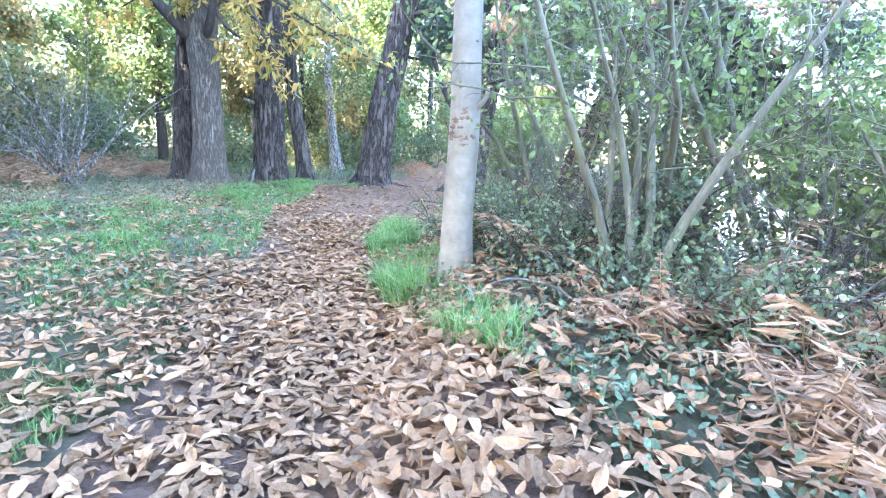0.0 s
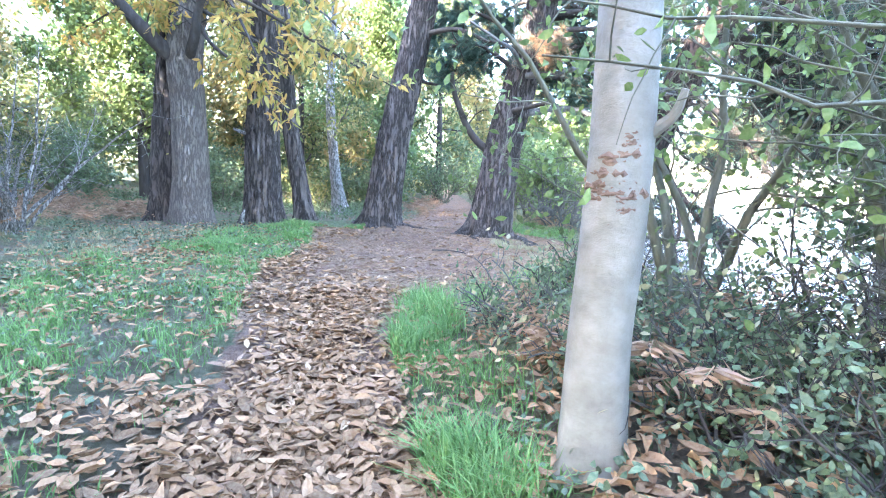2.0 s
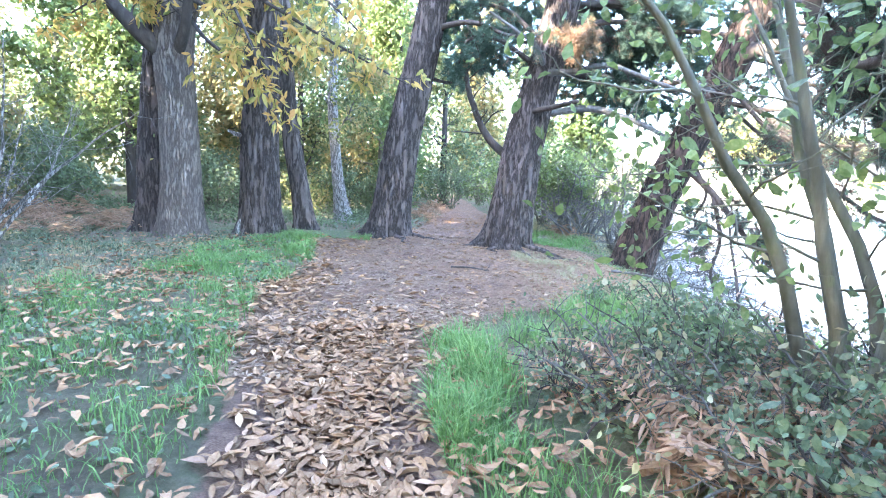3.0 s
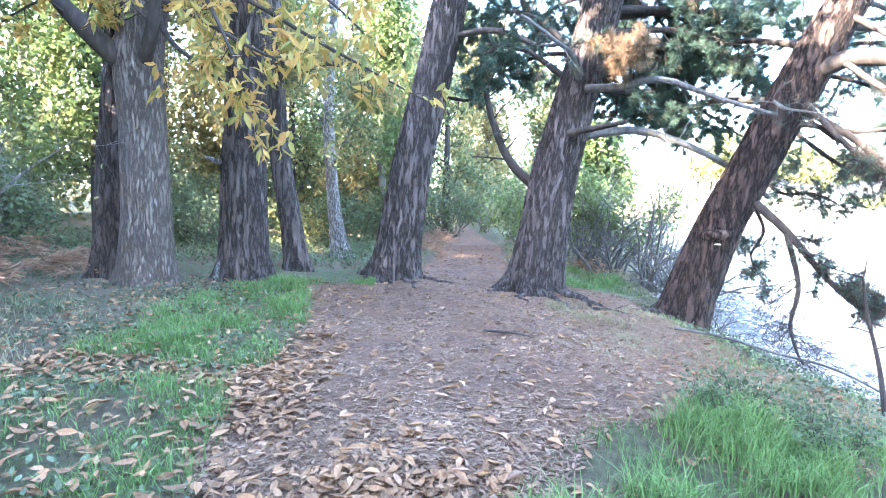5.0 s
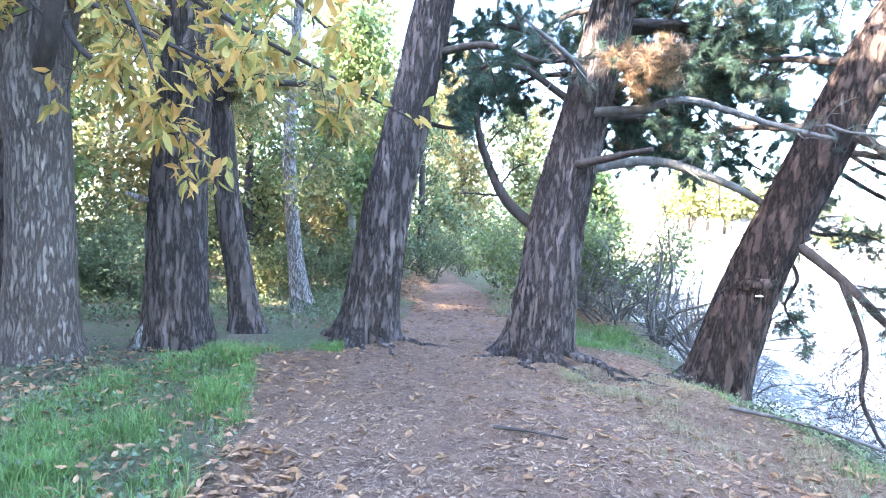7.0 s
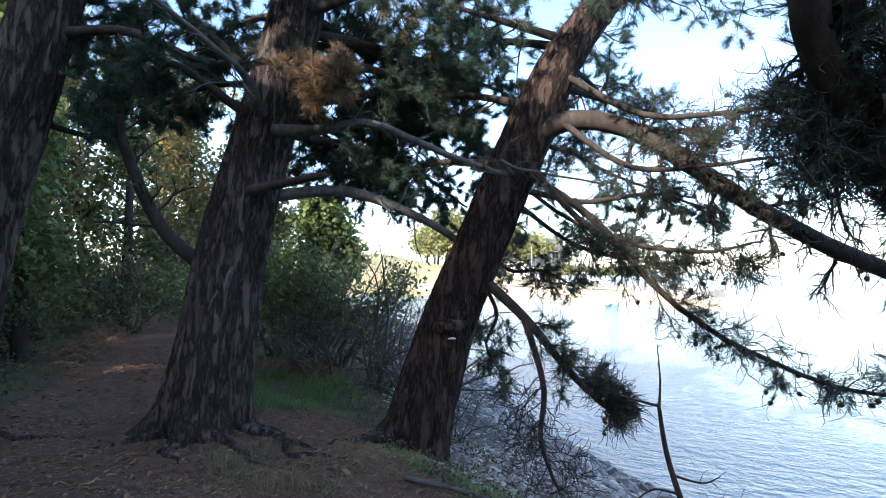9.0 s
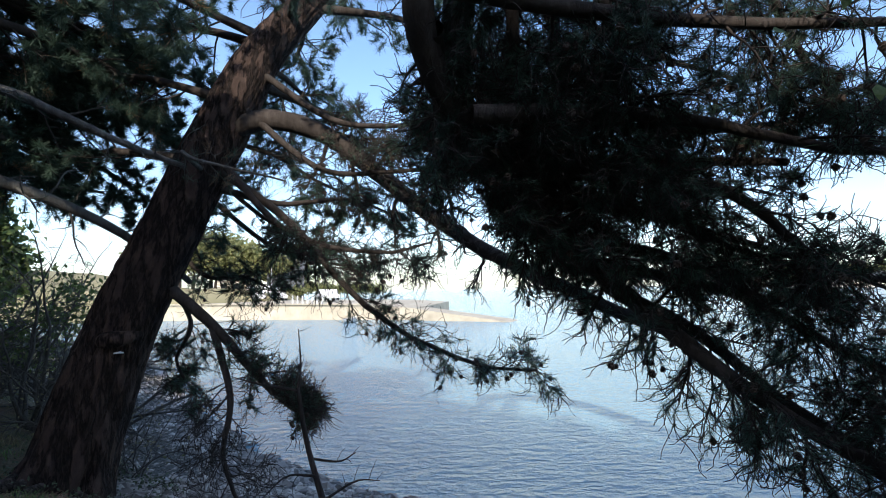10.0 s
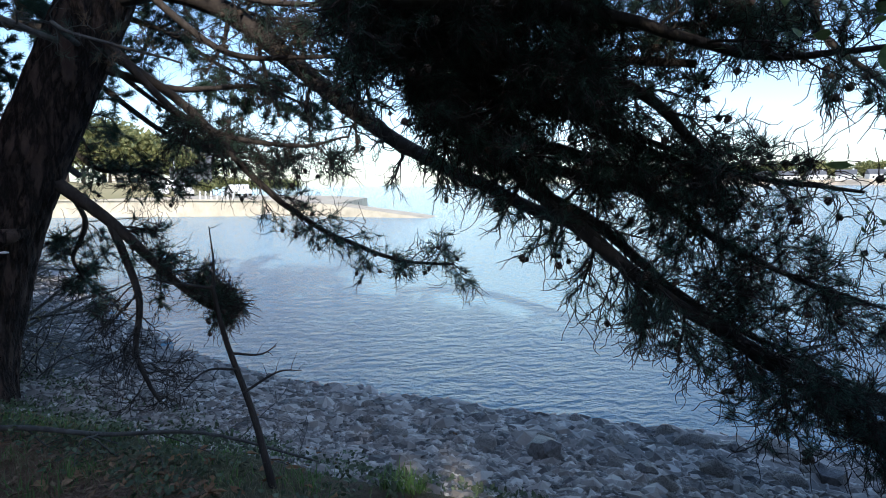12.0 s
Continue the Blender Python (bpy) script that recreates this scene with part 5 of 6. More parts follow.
def boulders():
    g = np.random.default_rng(71)
    spots = [(6.2, 11.3, 0.17), (6.5, 10.75, 0.2), (6.25, 10.45, 0.24), (6.35, 10.05, 0.19), (6.6, 9.6, 0.22), (4.85, 12.35, 0.17), (4.95, 11.75, 0.22), (5.4, 11.9, 0.15), (5.6, 12.8, 0.15), (5.5, 10.2, 0.22), (5.75, 11.2, 0.16), (6.0, 9.3, 0.24), (5.2, 14.1, 0.14), (4.5, 13.2, 0.13), (5.1, 10.8, 0.15), (6.45, 11.8, 0.13), (6.2, 12.6, 0.12), (4.7, 10.6, 0.16), (5.6, 9.6, 0.18)]
    for k, (x, y, s) in enumerate(spots):
        base = base_at(x, y, 0)
        t = thing("boulder", base, "rounded grey boulder on the shingle beach" if s < 0.19 else "large weathered grey boulder at the water's edge", "rock", "beach boulders")
        ob = part("rock", STONES[k % 8].copy(), M_STONE, t)
        s *= 0.8
        ob.scale = (s * g.uniform(0.9, 1.3), s * g.uniform(0.8, 1.1), s * g.uniform(0.9, 1.2))
        ob.rotation_euler = (g.uniform(-0.2, 0.2), g.uniform(-0.2, 0.2), g.uniform(0, 6.28))
        ob.location.z = 0.2 * s


boulders()


def shingle():
    g = np.random.default_rng(72)
    n = 28000
    y = np.r_[g.uniform(8, 18, 23000), g.uniform(17, 32, 5000)]
    d = g.uniform(-0.25, 3.4, n)
    x = shore(y) - d
    s = np.exp(g.normal(-3.35, 0.5, n)).clip(0.014, 0.12) * (1 + 0.5 * (d < 1.2))
    octa = np.array([(1, 0, 0), (0.2, 0.9, 0), (-1, 0.1, 0), (-0.1, -0.9, 0), (0.1, 0, 0.6), (0.62, 0.6, 0.33), (-0.6, 0.62, 0.3), (-0.6, -0.55, 0.33), (0.6, -0.6, 0.3)])
    faces = np.array([(0, 5, 4), (5, 1, 4), (1, 6, 4), (6, 2, 4), (2, 7, 4), (7, 3, 4), (3, 8, 4), (8, 0, 4), (0, 1, 5), (1, 2, 6), (2, 3, 7), (3, 0, 8)])
    a = g.uniform(0, 6.28, n)
    v = octa[None] * g.uniform(0.7, 1.3, (n, 9, 1)) * s[:, None, None] * np.stack([g.uniform(0.8, 1.4, n), g.uniform(0.6, 1.1, n), g.uniform(0.5, 1.0, n)], 1)[:, None]
    c, sn = np.cos(a)[:, None], np.sin(a)[:, None]
    w = np.stack([v[..., 0] * c - v[..., 1] * sn + x[:, None], v[..., 0] * sn + v[..., 1] * c + y[:, None], v[..., 2] + height(x, y)[:, None] + 0.002], -1)
    f = faces[None] + (np.arange(n) * 9)[:, None, None]
    me = mesh_of("shingle", w.reshape(-1, 3), [f.reshape(-1, 3)])
    m, nt, nd, l, bs = nodes_of("shingle_stones")
    geo = nd.new("ShaderNodeNewGeometry")
    col = ramp(nt, geo.outputs["Random Per Island"], [(0.05, (0.09, 0.08, 0.075)), (0.4, (0.26, 0.225, 0.195)), (0.75, (0.44, 0.39, 0.345)), (0.98, (0.62, 0.58, 0.53))])
    col = mixed(nt, 0.2, col, ramp(nt, noise_of(nt, 40, 6), [(0.3, (0.05, 0.05, 0.05)), (0.7, (0.3, 0.29, 0.27))]))
    l.new(col, bs.inputs["Base Color"])
    bs.inputs["Roughness"].default_value = 0.7
    bump(nt, bs, noise_of(nt, 60, 6), 0.4, 0.01)
    me.materials.append(m)
    return me


shingle_mesh = shingle()


def shingle_beach():
    # the joined small pebbles, and the stones large enough to pick up
    g = np.random.default_rng(73)
    me = shingle_mesh
    ob = tagged(new("shingle", me), "grey and brown shingle stones covering the beach", "shingle", kind="stuff")
    for k in range(260):
        y = g.uniform(8.6, 16.5)
        x = float(shore(y)) - g.uniform(0.05, 3.0)
        s = g.uniform(0.035, 0.075)
        st = new("stone", STONES[int(g.integers(8))])
        st.parent = ob
        st.location = (x, y, float(height(x, y)) + 0.25 * s)
        st.rotation_euler = (g.uniform(-0.3, 0.3), g.uniform(-0.3, 0.3), g.uniform(0, 6.28))
        st.scale = (s * g.uniform(0.9, 1.5), s * g.uniform(0.7, 1.1), s * g.uniform(0.7, 1.1))


# ---- the far side of the inlet ----
EYE = (0.07, 10.23)


def afar(bearing, d):
    """A place by its bearing from the viewpoint, clockwise from +y."""
    a = radians(bearing)
    return EYE[0] + d * math.sin(a), EYE[1] + d * math.cos(a)


def box(bm, x0, x1, y0, y1, z0, z1, turn=None, bevel=0.0):
    r = bmesh.ops.create_cube(bm, size=1, matrix=Matrix.Translation(((x0 + x1) / 2, (y0 + y1) / 2, (z0 + z1) / 2)) @ Matrix.Diagonal((x1 - x0, y1 - y0, z1 - z0, 1)))
    if bevel:
        bmesh.ops.bevel(bm, geom=list({e for v in r["verts"] for e in v.link_edges}), offset=bevel, segments=2, affect="EDGES", profile=0.6)
    if turn is not None:
        bmesh.ops.transform(bm, matrix=turn, verts=bm.verts)
    return bm


def quay():
    t = thing("quay", (*afar(40, 62), WATER), "long pale sunlit stone quay with a sloping slipway", "quay")
    line = [(8, 112), (20, 92), (30, 70.5), (34.6, 61.1), (39.4, 50), (40.5, 44.5)]
    tops = [0.25, 0.25, 0.2, 0.15, 0.0, -0.3]
    back = (18, 9)
    b = Build()
    n = len(line)
    v = []
    for (x, y), z in zip(line, tops):
        v += [(x, y, -4), (x + 0.15, y + 0.06, z), (x + back[0], y + back[1], z + 0.15), (x + back[0], y + back[1], -4)]
    f = []
    for i in range(n - 1):
        for j in range(3):
            f.append((4 * i + j, 4 * i + j + 1, 4 * i + 4 + j + 1, 4 * i + 4 + j))
    f += [(0, 3, 2, 1), (4 * n - 4, 4 * n - 3, 4 * n - 2, 4 * n - 1)]
    b.add(v, f)
    part("wall", b, M_QUAY, t)
    cop = Build()
    for i in range(n - 2):
        p, q = np.array(line[i]), np.array(line[i + 1])
        w = np.array([0.55, 0.25])
        z0, z1 = tops[i], tops[i + 1]
        cop.add([(*(p - w * 0.15), z0 + 0.004), (*(p + w), z0 + 0.004), (*(q + w), z1 + 0.004), (*(q - w * 0.15), z1 + 0.004), (*(p - w * 0.15), z0 + 0.16), (*(p + w), z0 + 0.16), (*(q + w), z1 + 0.16), (*(q - w * 0.15), z1 + 0.16)], [(4, 5, 6, 7), (0, 4, 7, 3), (1, 2, 6, 5), (0, 1, 5, 4), (3, 7, 6, 2)])
    part("coping", cop, M_QUAY, t, "pale stone coping")
    slip = Build()
    slip.add([(40.5, 44.5, -4), (40.5, 44.5, -0.35), (45, 46.5, -0.35), (45, 46.5, -4), (41.5, 33, -4), (41.5, 33, -1.62), (45, 34, -1.62), (45, 34, -4)], [(0, 1, 5, 4), (1, 2, 6, 5), (2, 3, 7, 6), (0, 3, 2, 1), (4, 5, 6, 7)])
    part("slipway", slip, M_QUAY, t, "sloping stone slipway into the water")


quay()


def headland():
    """The scrubby point behind the quay."""
    g = np.random.default_rng(81)
    xs, ys = np.linspace(12, 82, 36), np.linspace(60, 150, 46)
    x, y = np.meshgrid(xs, ys, indexing="ij")
    u, w = (x - 40) / 34, (y - 105) / 44
    z = -4 + 6.0 * (1 - ease(np.sqrt(u * u + w * w), 0.55, 1.0)) + 3.5 * ease(1 - np.sqrt(((x - 28) / 26) ** 2 + ((y - 112) / 30) ** 2), 0, 1)
    z += 0.25 * np.sin(0.5 * x) * np.sin(0.4 * y)
    i, j = np.meshgrid(np.arange(35), np.arange(45), indexing="ij")
    q = np.stack([i * 46 + j, (i + 1) * 46 + j, (i + 1) * 46 + j + 1, i * 46 + j + 1], -1).reshape(-1, 4)
    me = mesh_of("headland", np.stack([x, y, z], -1).reshape(-1, 3), [q], True)
    me.materials.append(M_FARLAND)
    tagged(new("headland", me), "low grassy headland behind the quay", "land", kind="structure")


headland()


def far_tree(x, y, z, tall, wide, seed, label, mat=M_FARLEAF, group="headland trees", n=1500, size=0.75):
    g = np.random.default_rng(seed)
    t = thing("far_tree", (x, y, z), label, "tree", group)
    b = Build()
    tube(b, curve([(x, y, z - 0.4), (x + 0.2, y, z + tall * 0.4), (x, y + 0.2, z + tall * 0.85)], 8), np.linspace(tall * 0.035, 0.05, 8), 7)
    for k in range(7):
        a = g.uniform(0, 6.28)
        tube(b, bent((x + 0.1, y, z + tall * g.uniform(0.3, 0.6)), (math.cos(a), math.sin(a), 0.7), wide * 0.7, 5, 0.1, 0.1, g), np.linspace(tall * 0.015, 0.03, 6), 5)
    part("trunk", b, M_TWIG, t)
    c = g.normal(0, 1, (22, 3))
    c /= np.linalg.norm(c, axis=1, keepdims=True)
    c = c * (wide * 0.68, wide * 0.68, tall * 0.27) * g.uniform(0.5, 1.0, (22, 1)) + (x, y, z + tall * 0.68)
    s = c[g.integers(0, 22, n)] + g.normal(0, 1, (n, 3)) * (wide * 0.22, wide * 0.22, tall * 0.09)
    part("crown", Build().add(*simple_leaves(s, size, g)), mat, t)


g8 = np.random.default_rng(82)
for k in range(22):
    be, d = 24 + 13.0 * (k % 11) / 10 + g8.uniform(-0.5, 0.5), 96 + 14 * (k // 11) + g8.uniform(-3, 3)
    x, y = afar(be, d)
    tall = (10.5 - 4.6 * ease(be, 29, 36.5)) * g8.uniform(0.8, 1.1)
    far_tree(x, y, 1.6 if k < 11 else 2.5, float(tall), 4.6, 400 + k, "sunlit olive-green tree on the headland")
for k in range(10):
    x, y = afar(36.5 + 1.0 * k, 92 + g8.uniform(-4, 4))
    far_tree(x, y, 0.6, g8.uniform(1.5, 2.6), 2.2, 430 + k, "low sunlit scrub on the headland", group="headland scrub", n=500, size=0.5)


def house(x, y, z, w, d, h, turn, label, wall, seed):
    t = thing("house", (x, y, z), label, "house", "houses across the water")
    m = Matrix.Translation((x, y, z)) @ Matrix.Rotation(turn, 4, "Z")
    bm = box(bmesh.new(), -w / 2, w / 2, -d / 2, d / 2, -0.5, h)
    bmesh.ops.transform(bm, matrix=m, verts=bm.verts)
    part("wall", bm, wall, t)
    o, rise = 0.3, d * 0.42
    b = Build()
    v = [(-w / 2 - o, -d / 2 - o, h), (w / 2 + o, -d / 2 - o, h), (w / 2 + o, d / 2 + o, h), (-w / 2 - o, d / 2 + o, h), (-w / 2 - o, 0, h + rise), (w / 2 + o, 0, h + rise)]
    b.add([tuple(m @ Vector(p)) for p in v], [(0, 1, 5, 4), (2, 3, 4, 5)], [(0, 4, 3), (1, 2, 5)])
    b.add([tuple(m @ Vector((a, c, e - 0.12))) for a, c, e in v[:4]], [(3, 2, 1, 0)])
    roof = part("roof", b, M_SLATE, t)
    bm = box(bmesh.new(), w * 0.3, w * 0.3 + 0.8, -0.35, 0.35, h + rise * 0.6, h + rise + 0.8)
    bmesh.ops.transform(bm, matrix=m, verts=bm.verts)
    part("chimney", bm, wall, roof)
    for fl in range(2 if h > 4 else 1):
        for k in range(3):
            cx = (-0.32 + 0.32 * k) * w
            bm = box(bmesh.new(), cx - 0.5, cx + 0.5, -d / 2 - 0.06, -d / 2 + 0.05, 0.9 + 2.7 * fl, 2.2 + 2.7 * fl)
            bmesh.ops.transform(bm, matrix=m, verts=bm.verts)
            part("window", bm, M_GLASS, t)


house(*afar(31.6, 95), 0.8, 6, 5, 2.8, radians(-32), "cream house with slate roof behind the quay", M_RENDERED, 1)
house(*afar(36.3, 96), 0.6, 6, 6, 4.6, radians(-36), "tall grey house with slate roof near the quay", M_SLATE, 2)


def vehicle(x, y, z, turn, van, label):
    t = thing("van" if van else "car", (x, y, z), label, "van" if van else "car", "parked vehicles on the quay")
    m = Matrix.Translation((x, y, z)) @ Matrix.Rotation(turn, 4, "Z")
    ln, h = (5.0, 2.2) if van else (4.2, 1.45)
    bm = box(bmesh.new(), -ln / 2, ln / 2, -0.88, 0.88, 0.32, h if van else 0.85, None, 0.16)
    if not van:
        box(bm, -ln * 0.28, ln * 0.2, -0.78, 0.78, 0.7, h, None, 0.2)
    bmesh.ops.transform(bm, matrix=m, verts=bm.verts)
    body = part("body", bm, M_WHITE, t)
    z0, z1 = (1.25, 1.85) if van else (0.92, 1.3)
    for s in (-1, 1):
        bm = box(bmesh.new(), ln * (0.2 if van else -0.22), ln * (0.4 if van else 0.14), s * 0.8 - 0.1, s * 0.8 + 0.1, z0, z1, None, 0.04)
        bmesh.ops.transform(bm, matrix=m, verts=bm.verts)
        part("side_window", bm, M_GLASS, body)
        for a in (-0.31, 0.31):
            w = Build()
            tube(w, [tuple(m @ Vector((ln * a, s * 0.72, 0.32))), tuple(m @ Vector((ln * a, s * 0.8, 0.32))), tuple(m @ Vector((ln * a, s * 0.91, 0.32)))], [0.3, 0.32, 0.3], 14)
            part("wheel", w, M_TYRE, t)


for be, d, van, turn in ((33.6, 80, False, -30), (34.1, 84, True, 10), (35.6, 79, False, -25), (40.2, 70, False, -28), (40.8, 71, False, -30)):
    vehicle(*afar(be, d), 0.32, radians(turn + 90), van, "white van parked on the quay" if van else "pale car parked on the quay")


def mast():
    x, y = afar(34.9, 77)
    t = thing("flagpole", (x, y, 0.3), "tall thin grey pole on the quay", "pole")
    b = Build()
    tube(b, [(x, y, 0.2), (x, y, 2), (x, y, 5.4)], [0.1, 0.08, 0.06], 8)
    part("pole", b, M_STEEL, t)
    b = Build()
    tube(b, [(x, y, 0.2), (x, y, 0.5)], [0.25, 0.2], 8)
    part("footing", b, M_QUAY, t)


mast()
for k in range(7):
    x, y = afar(37.0 + 0.5 * k, 66 - 0.5 * k)
    t = thing("bollard", (x, y, 0.3), "short white bollard on the quay", "bollard", "quay bollards")
    b = Build()
    tube(b, [(x, y, 0.1), (x, y, 0.9), (x, y, 1.05)], [0.1, 0.09, 0.05], 8)
    part("post", b, M_WHITE, t)


def boat(x, y, turn, size, label):
    t = thing("boat", (x, y, WATER), label, "boat", "moored boats")
    m = Matrix.Translation((x, y, WATER)) @ Matrix.Rotation(turn, 4, "Z") @ Matrix.Scale(size, 4)
    secs = [(-1.6, 0.55, 0.42), (-0.8, 0.7, 0.42), (0.2, 0.68, 0.46), (1.1, 0.42, 0.54), (1.8, 0.03, 0.64)]
    v = [p for x_, w, h in secs for p in ((x_, -w, h), (x_, -w * 0.6, -0.12), (x_, w * 0.6, -0.12), (x_, w, h), (x_, w * 0.85, h), (x_, 0, 0.1), (x_, -w * 0.85, h))]
    f = [(7 * i + j, 7 * i + (j + 1) % 7, 7 * i + 7 + (j + 1) % 7, 7 * i + 7 + j) for i in range(4) for j in range(7)]
    b = Build().add([tuple(m @ Vector(p)) for p in v], f)
    part("hull", b, M_WHITE, t)
    bm = box(bmesh.new(), -0.2, 0.1, -0.6, 0.6, 0.3, 0.36)
    bmesh.ops.transform(bm, matrix=m, verts=bm.verts)
    part("thwart", bm, M_STEM, t)


boat(*afar(43.0, 54), radians(20), 0.7, "small white rowing boat moored by the quay")
for k, (be, d) in enumerate([(90.5, 150), (91.4, 170), (92.3, 140), (93.0, 190), (93.3, 160), (96.0, 120), (97.5, 110), (89.5, 180), (94.6, 175)]):
    x, y = afar(be, d)
    t = thing("buoy", (x, y, WATER), "round white mooring buoy afloat on the water", "buoy", "mooring buoys")
    bm = bmesh.new()
    bmesh.ops.create_icosphere(bm, subdivisions=2, radius=0.3, matrix=Matrix.Translation((x, y, WATER + 0.12)))
    part("float", bm, M_WHITE, t)
    b = Build()
    tube(b, [(x, y, WATER + 0.38), (x, y, WATER + 0.5)], [0.05, 0.04], 6)
    part("ring", b, M_STEEL, t)


def far_coast():
    """The low wooded shore across the bay."""
    be = np.linspace(84.5, 125, 60)
    b = Build()
    prof = [(372, -4), (380, -1.4), (388, -0.6), (396, 1.4), (440, 3.0), (520, 3.0), (540, -4)]
    v = [(*afar(a, d * (1 + 0.03 * math.sin(a * 1.3)) + 60 * float(1 - ease(a, 84.5, 89))), z) for a in be for d, z in prof]
    k = len(prof)
    b.add(v, [(k * i + j, k * i + k + j, k * i + k + j + 1, k * i + j + 1) for i in range(59) for j in range(k - 1)])
    me = b.mesh("far_shore")
    me.materials.append(M_SAND)
    tagged(new("far_shore", me), "pale sandy low shore across the bay", "shore", kind="structure")
    g = np.random.default_rng(91)
    for i in range(34):
        a = 86 + 0.55 * i + g.uniform(-0.3, 0.3)
        if i % 7 in (3,):
            continue
        far_tree(*afar(a, 425 + g.uniform(-8, 25)), 2.0, g.uniform(7, 12), g.uniform(5, 8), 500 + i, "round-crowned pine on the far shore", M_FARLEAF, "far shore trees", 700, 1.8)
    for i in range(7):
        house(*afar(88.2 + 2.1 * i, 408), 1.5, 10, 7, 3.4, radians(g.uniform(-100, -80)), "white house on the far shore", M_WHITE, i)


far_coast()


# ---- grass, undergrowth and fallen leaves ----
def grass(name, x, y, tall, wide, mat, seed, label, group="grass"):
    g = np.random.default_rng(seed)
    m = np.sin(3.1 * x + 1.7 * y) + np.sin(2.3 * y - 4.1 * x + 1) + 0.7 * np.sin(6.3 * x + 5.1 * y + 2) + 0.5 * np.sin(11 * x - 9 * y)
    ok = g.random(len(x)) < np.clip(0.78 + 0.32 * m, 0.22, 1)
    x, y, m = x[ok], y[ok], m[ok]
    k = len(x)
    s = np.stack([x, y, height(x, y) - 0.01], -1)
    a = g.uniform(0, 6.28, k)
    lean = g.uniform(0.1, 0.75, k)
    h = tall * g.uniform(0.5, 1.25, k) * (0.8 + 0.3 * np.clip(m, -1, 1))
    d = np.stack([np.cos(a) * lean, np.sin(a) * lean, np.ones(k)], -1)
    side = np.stack([-np.sin(a), np.cos(a), 0 * a], -1) * (wide * g.uniform(0.7, 1.3, k))[:, None]
    mid = s + d * (h * 0.55)[:, None]
    tip = s + d * h[:, None] + np.stack([np.cos(a), np.sin(a), -0.5 + 0 * a], -1) * (h * lean * 0.6)[:, None]
    v = np.stack([s - side, s + side, mid + side * 0.8, mid - side * 0.8, tip], 1).reshape(-1, 3)
    i = np.arange(k)[:, None] * 5
    me = mesh_of(name, v, [i + (0, 1, 2, 3), i + (3, 2, 4)])
    me.materials.append(mat)
    return tagged(new(name, me), label, "grass", group, "stuff")


def scatter(n, x0, x1, y0, y1, seed, keep=None, clump=0.0):
    g = np.random.default_rng(seed)
    x, y = g.uniform(x0, x1, n), g.uniform(y0, y1, n)
    if clump:
        c = np.stack([g.uniform(x0, x1, max(8, n // 60)), g.uniform(y0, y1, max(8, n // 60))], 1)
        i = g.integers(0, len(c), n)
        x, y = c[i, 0] + g.normal(0, clump, n), c[i, 1] + g.normal(0, clump, n)
    ok = np.ones(n, bool) if keep is None else keep(x, y, g)
    rim = np.minimum(np.minimum(x - x0, x1 - x) / (x1 - x0), np.minimum(y - y0, y1 - y) / (y1 - y0))
    ok &= g.random(n) < np.clip(rim / 0.13 + 0.3, 0, 1)
    return x[ok], y[ok]


def off_path(x, y, g):
    return (x < path_left(y) - 0.05 - 0.12 * g.random(len(x))) | (x > path_right(y) + 0.05 + 0.12 * g.random(len(x)))


def left_bank(x, y, g):
    return x < path_left(y) - 0.1 * g.random(len(x)) - 0.05


grass("grass", *scatter(36000, -7.0, -2.2, 6.4, 12.2, 601, lambda x, y, g: left_bank(x, y, g) & (g.random(len(x)) < 0.25 + 0.75 * ease(y, 6.5, 9.0)), 0.12), 0.14, 0.0035, M_GRASS, 611, "short green grass on the bank beside the path")
grass("grass", *scatter(26000, -5.8, -3.4, 12.4, 17.2, 602, lambda x, y, g: left_bank(x, y, g) & (x > -5.0 - 0.5 * g.random(len(x)) - 0.1 * (y - 12)), 0.11), 0.17, 0.0035, M_GRASS, 612, "lush green grass beneath the old trees")
grass("grass", *scatter(9000, -5.8, -1.6, 3.6, 7.2, 603, left_bank, 0.1), 0.1, 0.003, M_GRASS, 613, "sparse grass among fallen leaves")
grass("grass", *scatter(19000, -1.5, -0.3, 6.6, 10.6, 604, lambda x, y, g: (x > path_right(y) + 0.02) & (x < path_right(y) + 0.42 + 0.3 * g.random(len(x)) ** 2), 0.09), 0.27, 0.004, M_GRASS, 614, "tall bright green grass clump at the path edge")
grass("grass", *scatter(6500, -0.9, 0.5, 5.0, 7.1, 605, lambda x, y, g: (x > path_right(y) + 0.02) & (x < path_right(y) + 0.45), 0.07), 0.2, 0.0035, M_GRASS, 615, "green grass tufts at the path edge")
grass("grass", *scatter(7500, -0.9, 1.6, 10.4, 12.4, 606, lambda x, y, g: x > path_right(y) + 0.1, 0.11), 0.28, 0.0038, M_GRASS, 616, "rough green grass on the bank top")
grass("dry_grass", *scatter(13000, -0.4, 2.6, 11.8, 17.0, 607, lambda x, y, g: (x > 0.1 + 0.1 * (y - 12)) | (g.random(len(x)) < 0.3), 0.14), 0.09, 0.0025, M_DRYGRASS, 617, "thin dry grass on the bare bank")
grass("grass", *scatter(5500, 1.3, 3.4, 10.2, 16.8, 608, None, 0.1), 0.12, 0.003, M_GRASS, 618, "grass along the bank edge above the beach")
grass("dry_grass", *scatter(700, 2.7, 3.0, 11.9, 12.2, 622, None, 0.06), 0.32, 0.005, M_GRASS, 623, "dark rushy plant on the bank edge")
grass("dry_grass", *scatter(2600, -0.3, 0.9, 15.4, 16.9, 623, None, 0.09), 0.12, 0.003, M_DRYGRASS, 624, "dry grass at the foot of the pine")
